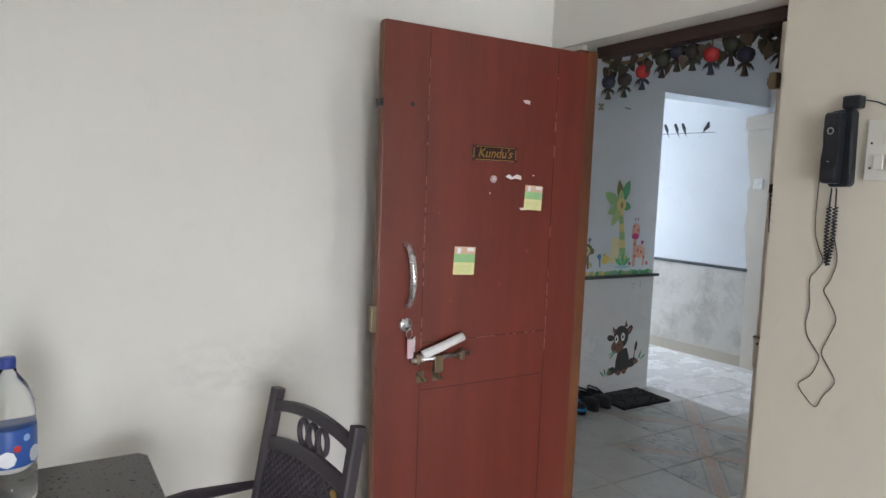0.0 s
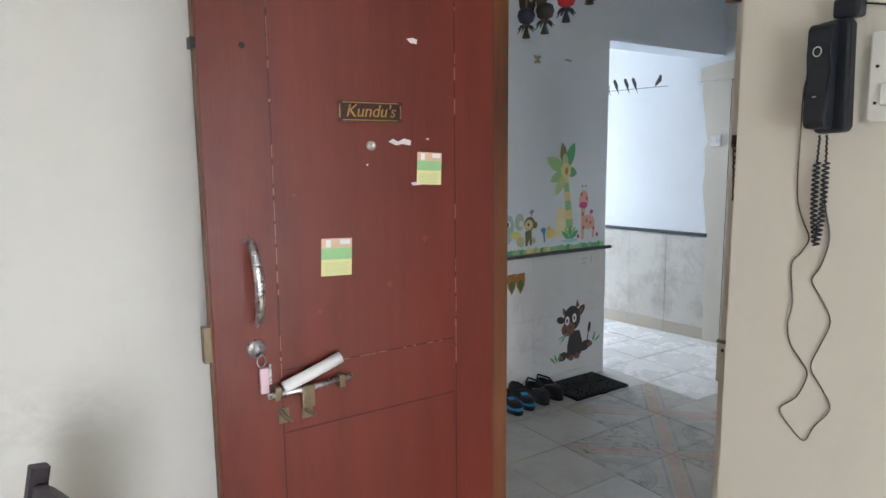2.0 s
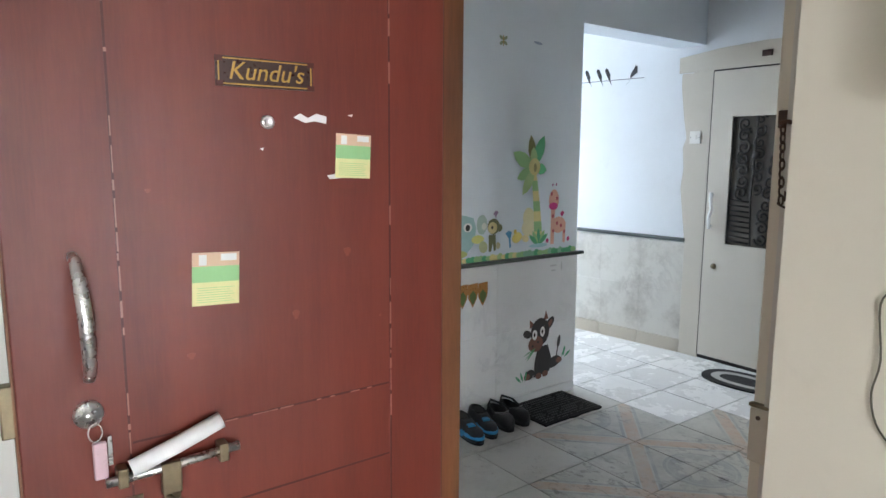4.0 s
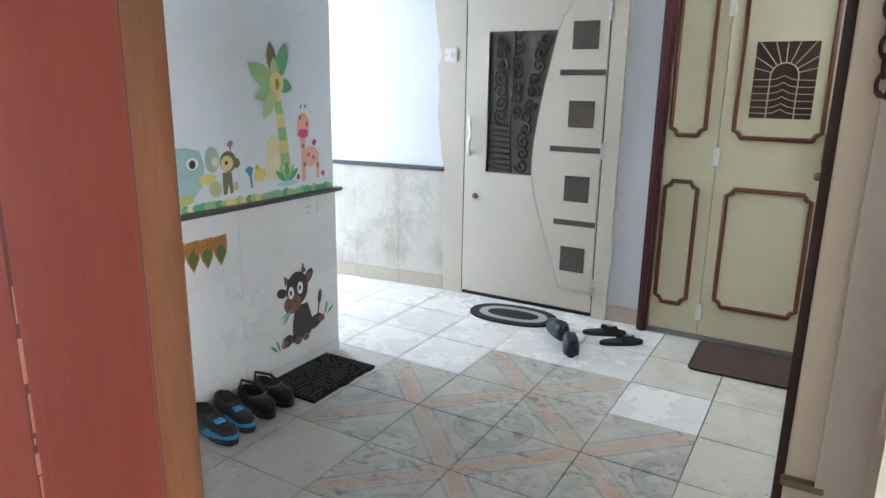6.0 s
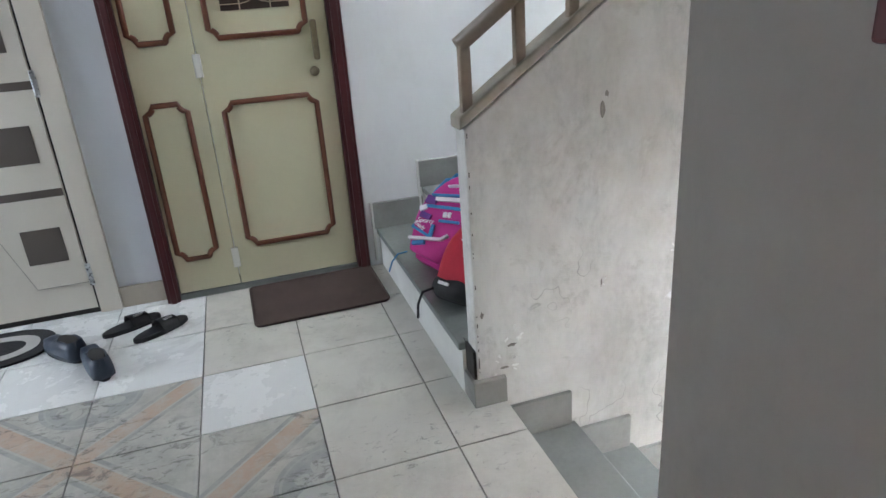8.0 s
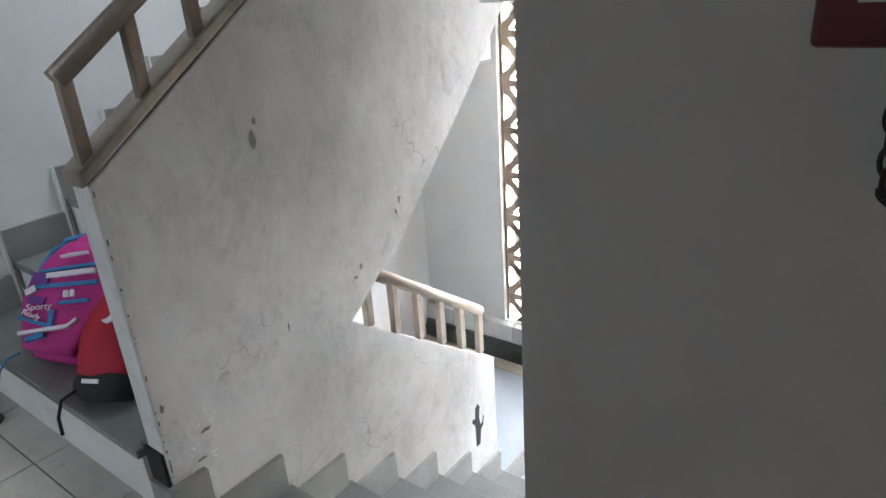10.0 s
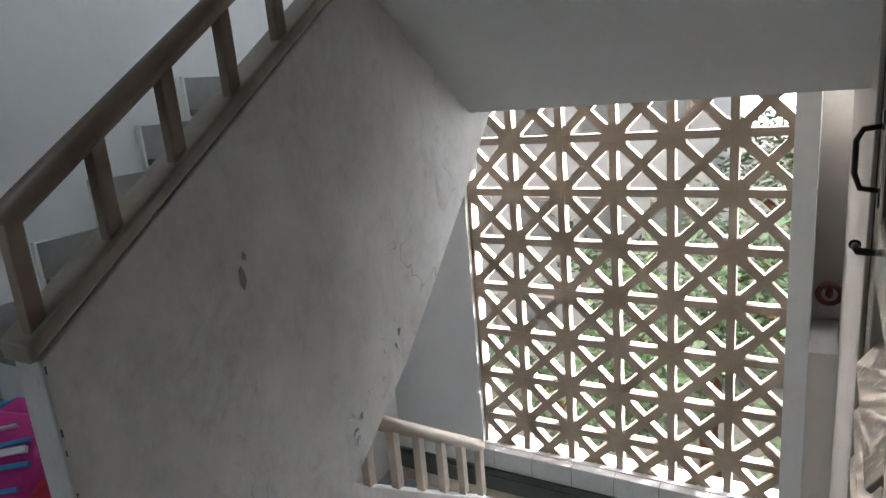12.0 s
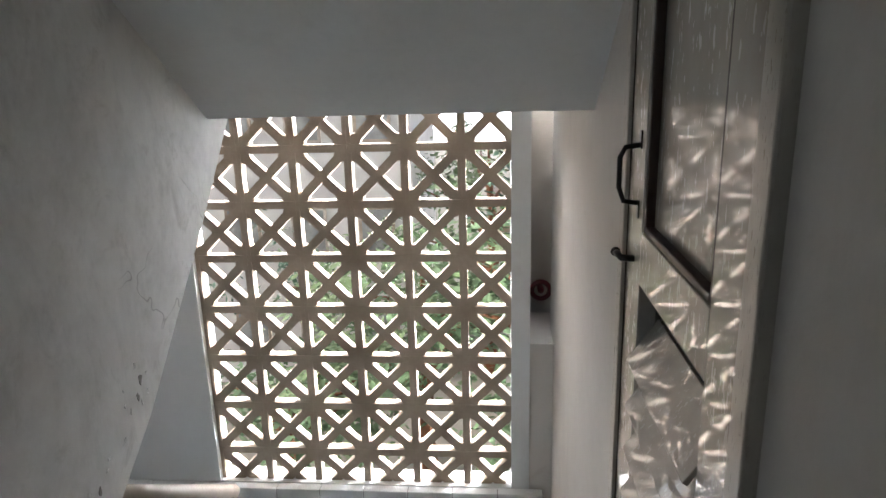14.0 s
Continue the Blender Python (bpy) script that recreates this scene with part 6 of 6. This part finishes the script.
def slipper(label, m, group):
    ob = thing("slipper", label, "slipper", m, group)
    part("sole", prism(sole_outline(0.26, 0.047), "z", 0, 0.02, None, 0.004), black_shoe, ob, at=Matrix())
    bm = bmesh.new()
    rows = []
    for i in range(7):
        x = 0.0 + 0.085 * i / 6
        w = 0.05 - 0.006 * abs(i - 2) / 3
        rows.append([bm.verts.new((x, w * math.cos(a), 0.012 + (0.048 - 0.002 * i) * math.sin(a))) for a in [math.pi * k / 10 for k in range(11)]])
    for a, b in zip(rows, rows[1:]):
        for k in range(10):
            bm.faces.new((a[k], a[k + 1], b[k + 1], b[k]))
    bmesh.ops.solidify(bm, geom=list(bm.faces), thickness=0.005)
    part("strap", bm, black_shoe, ob, "", True, Matrix())
    part("buckle", boxes(((0.02, -0.03, 0.055), (0.06, -0.02, 0.062)), bevel=0.002), chrome, ob, at=Matrix())
    return ob


slipper("black strapped slipper on the tiles", pose(5.09, 2.345, 0.001, 0, 0, -60), "slipper pair")
slipper("black strapped slipper on the tiles", pose(4.99, 2.215, 0.001, 0, 0, -52), "slipper pair")

# ---- bags on the first step ----
print_white = flat_mat("print_white", (0.7, 0.66, 0.68))
pink = stuff_mat("pink_fabric", (0.48, 0.022, 0.21), (0.36, 0.016, 0.16), 0.7, 12, 240, 0, 0.3, 0.6, None, "Object")
violet = stuff_mat("violet_print", (0.16, 0.03, 0.2), (0.1, 0.05, 0.25), 0.7, 30, 240, 0, 0.2, 0.8, None, "Object")
bag_blue = stuff_mat("bag_blue", (0.04, 0.22, 0.46), (0.03, 0.15, 0.34), 0.6, 20, 200, 0, 0.2, 0.5)
bag_red = stuff_mat("bag_red", (0.42, 0.01, 0.03), (0.22, 0.006, 0.016), 0.75, 10, 240, 0, 0.3, 0.6, None, "Object")
bag_black = stuff_mat("bag_black", (0.012, 0.012, 0.014), (0.025, 0.025, 0.028), 0.8, 20, 240, 0, 0.3, 0.6)


def sack(W, D, H, sag, seed, steps=14, sides=24, lift=0.0):
    """A soft bag: rounded sections that bulge and crease."""
    bm = bmesh.new()
    rings = []
    for i in range(steps + 1):
        f = i / steps
        k = math.sin(math.pi * (0.08 + 0.86 * f)) ** 0.42
        w, d = W / 2 * k * (1 + sag * (0.5 - f)), D / 2 * k * (1 + sag * (0.5 - f))
        ring = []
        for j in range(sides):
            t = 2 * math.pi * j / sides
            u, v = math.cos(t), math.sin(t)
            p = Vector((w * math.copysign(abs(u) ** 0.6, u), d * math.copysign(abs(v) ** 0.7, v), H * f))
            q = noise.noise(Vector((p.x * 9 + seed, p.y * 9, p.z * 7)))
            p += Vector((u, v, 0)) * 0.012 * q
            ring.append(bm.verts.new(p))
        rings.append(ring)
    for a, b in zip(rings, rings[1:]):
        for j in range(sides):
            bm.faces.new((a[j], a[(j + 1) % sides], b[(j + 1) % sides], b[j]))
    bm.faces.new(rings[0][::-1])
    bm.faces.new(rings[-1])
    return bm


bp = thing("backpack", "magenta pink school backpack with blue piping, leaning on the step", "backpack", pose(4.63, 1.05, 0.222, 44, -10, 30))
part("body", sack(0.29, 0.2, 0.44, 0.15, 3), pink, bp, smooth=True, at=Matrix())
part("front_pocket", sack(0.27, 0.1, 0.37, 0.1, 7), pink, bp, smooth=True, at=Matrix.Translation((0.005, 0.085, 0.012)))
part("side_pocket", sack(0.07, 0.15, 0.25, 0.0, 9), bag_black, bp, "black mesh side pocket", True, Matrix.Translation((-0.125, -0.005, 0.02)))
for yy, zz, ww in ((0.088, 0.378, 0.132), (0.03, 0.435, 0.147)):
    pts = [(-ww, yy, 0.1)] + [(x, yy, z) for x, z in ((-ww, 0.2), (-ww * 0.98, zz * 0.75), (-ww * 0.84, zz * 0.93), (-ww * 0.4, zz), (ww * 0.4, zz), (ww * 0.84, zz * 0.93), (ww * 0.98, zz * 0.75), (ww, 0.2))] + [(ww, yy, 0.1)]
    part("zip", tube(pts, 0.009, 6), bag_blue, bp, "bright blue zip piping", True, Matrix())
FY = 0.139


def slash(name, x0, z0, x1, z1, w, mt, lift=0.001):
    """A flat printed bar across the front pocket."""
    d = Vector((x1 - x0, z1 - z0)).normalized()
    n = Vector((-d.y, d.x)) * w / 2
    part(name, prism([(x0 - n.x, z0 - n.y), (x1 - n.x, z1 - n.y), (x1 + n.x, z1 + n.y), (x0 + n.x, z0 + n.y)], "y", FY - 0.014, FY + lift), mt, bp, at=Matrix())


for q in ((0.1, 0.255, -0.075, 0.312, 0.009), (0.105, 0.2, -0.095, 0.252, 0.013), (0.0, 0.165, -0.09, 0.19, 0.01), (0.105, 0.1, -0.005, 0.088, 0.011), (0.0, 0.085, 0.014, 0.14, 0.013), (0.06, 0.035, 0.01, 0.06, 0.016)):
    slash("blue_band", *q, bag_blue)
for q in ((0.09, 0.05, -0.055, 0.098, 0.011), (-0.055, 0.098, -0.075, 0.125, 0.009), (0.07, 0.245, -0.075, 0.288, 0.017), (-0.005, 0.195, -0.02, 0.2, 0.022), (-0.026, 0.202, -0.038, 0.205, 0.022), (0.115, 0.178, 0.09, 0.2, 0.022), (0.05, 0.315, 0.0, 0.335, 0.006), (0.03, 0.325, -0.03, 0.345, 0.006)):
    slash("print_bar", *q, print_white, 0.0022)
for x0, x1, z0, z1 in ((0.06, 0.115, 0.215, 0.25), (0.045, 0.1, 0.15, 0.175)):
    part("violet_patch", boxes(((x0, FY - 0.014, z0), (x1, FY + 0.0005, z1))), violet, bp, at=Matrix())
ground_mesh("lettering", "Sporty", 0.03, print_white, bp, pose(0.055, FY + 0.0015, 0.142, 90, -14, 180))
ground_mesh("lettering", "Ready", 0.026, print_white, bp, pose(0.07, FY + 0.0015, 0.114, 90, 10, 180))
part("top_loop", tube([(-0.03, -0.02, 0.43), (-0.035, -0.02, 0.48), (0.0, -0.02, 0.5), (0.035, -0.02, 0.48), (0.03, -0.02, 0.43)], 0.009, 6), bag_black, bp, "", True, Matrix())
part("strap_end", tube([(0.1, 0.08, 0.0), (0.12, 0.1, -0.03), (0.125, 0.1, -0.07), (0.13, 0.075, -0.11)], 0.0035, 5), bag_blue, bp, "", True, Matrix())
rbag = thing("cap_bag", "red and black cloth drawstring bag slumped by the parapet", "bag", pose(4.31, 1.06, 0.205, 30, 6, 20))
part("body", sack(0.2, 0.15, 0.32, 0.35, 14), bag_red, rbag, smooth=True, at=Matrix())
part("black_base", sack(0.21, 0.165, 0.12, 0.3, 17), bag_black, rbag, "black base panel", True, Matrix.Translation((0, 0.004, -0.004)))
part("print_bar", boxes(((-0.03, 0.078, 0.05), (0.03, 0.086, 0.062))), paper_white, rbag, at=Matrix())
part("white_mark", prism([(-0.055, 0.235), (-0.03, 0.222), (-0.01, 0.232), (-0.03, 0.238), (-0.05, 0.252)], "y", 0.058, 0.07), paper_white, rbag, at=Matrix())
part("strap", tube([(0.06, 0.07, 0.03), (0.085, 0.1, 0.0), (0.09, 0.1, -0.05), (0.092, 0.08, -0.1)], 0.0055, 5), bag_black, rbag, "", True, Matrix())

# ---- stairwell details ----
cat = thing("cat_decal", "black animal shaped wall decal on the parapet", "wall decal")
CX, cy, cz = PX0 + 0.001, -0.28, -0.62
part("shape", prism([(cy - 0.02, cz - 0.12), (cy + 0.01, cz - 0.12), (cy + 0.012, cz), (cy + 0.035, cz + 0.03), (cy + 0.03, cz + 0.045), (cy + 0.01, cz + 0.04), (cy + 0.008, cz + 0.09), (cy - 0.012, cz + 0.11), (cy - 0.028, cz + 0.085), (cy - 0.02, cz + 0.03), (cy - 0.03, cz - 0.02), (cy - 0.045, cz - 0.01), (cy - 0.052, cz + 0.02), (cy - 0.058, cz + 0.02), (cy - 0.05, cz - 0.03), (cy - 0.03, cz - 0.045)], "x", CX - 0.0022, CX + 0.003), flat_mat("decal_black", (0.012, 0.012, 0.015)), cat)
wheel = thing("valve_wheel", "dark red round valve wheel in the wall slot", "valve wheel")
part("rim", tube([(2.8 + 0.05 * math.cos(a), JY - 0.3, 0.13 + 0.05 * math.sin(a)) for a in [i * math.pi / 10 for i in range(20)]], 0.014, 8, None, True), crimson, wheel, smooth=True)
part("hub", tube([(2.8, JY - 0.46, 0.13), (2.8, JY - 0.29, 0.13)], 0.018, 10), crimson, wheel, smooth=True)

# ---- outdoors beyond the screen ----
soil = stuff_mat("soil", (0.22, 0.2, 0.17), (0.12, 0.13, 0.08), 0.95, 0.4, 6)
ground = structure("ground", boxes(((-60, -130, -7.3), (70, -2.5, -7.0))), soil, "pale dusty ground far below the screen", "ground")
leaf_mats = [stuff_mat("foliage", c, tuple(v * 0.6 for v in c), 0.6, 2, 20, 0, 0.0, 0.7) for c in ((0.12, 0.19, 0.09), (0.18, 0.25, 0.12), (0.08, 0.14, 0.09))]


def tree(x, y, top, spread, seed, mat, label):
    ob = thing("tree", label, "tree", pose(x, y, -7.0))
    r = random.Random(seed)
    h = top + 7.0
    bm = tube([(0, 0, 0), (0.1, 0.05, h * 0.3), (-0.05, 0.1, h * 0.55), (0.05, 0, h * 0.85)], [0.22, 0.17, 0.12, 0.03], 8)
    limbs = []
    for k in range(9):
        a, z = r.uniform(0, 6.28), h * r.uniform(0.4, 0.75)
        e = Vector((spread * 0.75 * math.cos(a), spread * 0.75 * math.sin(a), z + h * 0.16))
        tube([(0, 0, z), tuple(e * 0.5 + Vector((0, 0, z * 0.5 + 0.2))), tuple(e)], [0.08, 0.05, 0.015], 6, bm)
        limbs.append(e)
    part("trunk", bm, jamb_wood, ob, at=Matrix())
    verts, faces = [], []
    for k in range(70):
        e = r.choice(limbs)
        c = e + Vector((r.gauss(0, spread * 0.28), r.gauss(0, spread * 0.28), r.gauss(0, h * 0.09)))
        for q in range(38):
            p = c + Vector((r.gauss(0, 0.28), r.gauss(0, 0.28), r.gauss(0, 0.22)))
            d = Vector((r.uniform(-1, 1), r.uniform(-1, 1), r.uniform(-0.6, 0.6))).normalized() * r.uniform(0.07, 0.14)
            s = d.cross(Vector((r.uniform(-1, 1), r.uniform(-1, 1), 1))).normalized() * 0.05
            b = len(verts)
            verts += [p - d, p + s, p + d, p - s]
            faces.append((b, b + 1, b + 2, b + 3))
    me = bpy.data.meshes.new("crown")
    me.from_pydata(verts, [], faces)
    me.materials.append(mat)
    c = new("crown", me)
    c.parent = ob
    return ob


for k, (x, y, top, sp) in enumerate(((2.2, -8.5, -1.0, 1.9), (4.4, -10.0, -1.2, 2.1), (0.2, -11.5, 0.2, 2.4), (6.8, -9.0, -3.6, 1.8), (3.2, -15.0, 0.6, 2.6), (8.5, -15.5, -2.4, 2.4), (1.3, -7.2, -3.4, 1.5))):
    tree(x, y, top, sp, 30 + k, leaf_mats[k % 3], "green leafy tree standing outside below the screen")
pale_house = wall_paint("pale_house", (0.7, 0.67, 0.62), (0.5, 0.47, 0.43), 0.4)


def house(x, y, w, d, top, storeys, label):
    ob = thing("house", label, "building", pose(x, y, -7.0))
    h = top + 7.0
    part("wall", boxes(((0, 0, 0), (w, d, h))), pale_house, ob, at=Matrix())
    part("roof", boxes(((-0.15, -0.15, h), (w + 0.15, d + 0.15, h + 0.18))), concrete, ob, at=Matrix())
    for f in range(storeys):
        for k in range(int(w / 1.8)):
            x0, z0 = 0.5 + 1.8 * k, 0.9 + 2.9 * f
            if z0 + 1.3 > h:
                continue
            win = part("window", boxes(((x0, d - 0.02, z0), (x0 + 0.95, d + 0.05, z0 + 1.25))), rail_pale if k % 2 else concrete, ob, at=Matrix())
            part("pane", boxes(((x0 + 0.08, d + 0.03, z0 + 0.08), (x0 + 0.87, d + 0.056, z0 + 1.17))), skirt_stone, win, at=Matrix())
    return ob


house(5.2, -21.0, 9.0, 6.0, 3.5, 3, "pale plaster apartment house behind the trees")
house(-4.5, -19.0, 7.5, 5.0, -2.4, 2, "low pale plaster house among the trees")
haze, ht, hp = nodes_of("haze")
em = ht.nodes.new("ShaderNodeEmission")
em.inputs["Color"].default_value, em.inputs["Strength"].default_value = (0.93, 0.97, 1.0, 1), 7.0
ht.links.new(em.outputs[0], ht.nodes["Material Output"].inputs["Surface"])
structure("backdrop", boxes(((-60, -80.2, -7), (70, -80, 40))), haze, "bright overcast sky in the distance", "backdrop")

# ---- floor tiles ----
tile_meshes = {}
lobby_bed = structure("lobby_floor", boxes(((1.96, 1.02, -0.14), (5.5, 6.3, -0.012))), grout, "lobby floor of pale tiles with a printed centre", "floor")


def tile_at(x0, x1, y0, y1, mat):
    key = (round(x1 - x0, 3), round(y1 - y0, 3), mat.name)
    if key not in tile_meshes:
        g = 0.0022
        tile_meshes[key] = mesh_of("tile", boxes(((g, g, -0.012), (x1 - x0 - g, y1 - y0 - g, 0)), bevel=0.0012), mat)
    ob = new("tile", tile_meshes[key])
    ob.parent = lobby_bed
    ob.matrix_basis = pose(x0, y0, random.uniform(-0.0006, 0.0006))


for i in range(-6, 4):
    for j in range(-11, 4):
        x0, x1 = TX + i * TILE, TX + (i + 1) * TILE
        y1, y0 = TY - j * TILE, TY - (j + 1) * TILE
        x0, x1, y0, y1 = max(x0, 1.98), min(x1, 5.42), max(y0, 1.02), min(y1, 6.2)
        if x1 - x0 < 0.03 or y1 - y0 < 0.03:
            continue
        if x0 < PIL_X - 0.1 and y0 > PIL_Y + 0.1:
            continue
        if (i in (0, -3) and j in (-1, 0)) or (i in (-2, -1) and -2 <= j <= 1):
            mat = tile_pattern
        elif i <= -1 and j <= 1:
            mat = tile_grey
        elif j >= 1 and (i, j) != (0, 1):
            mat = tile_worn
        else:
            mat = tile_white
        tile_at(x0, x1, y0, y1, mat)
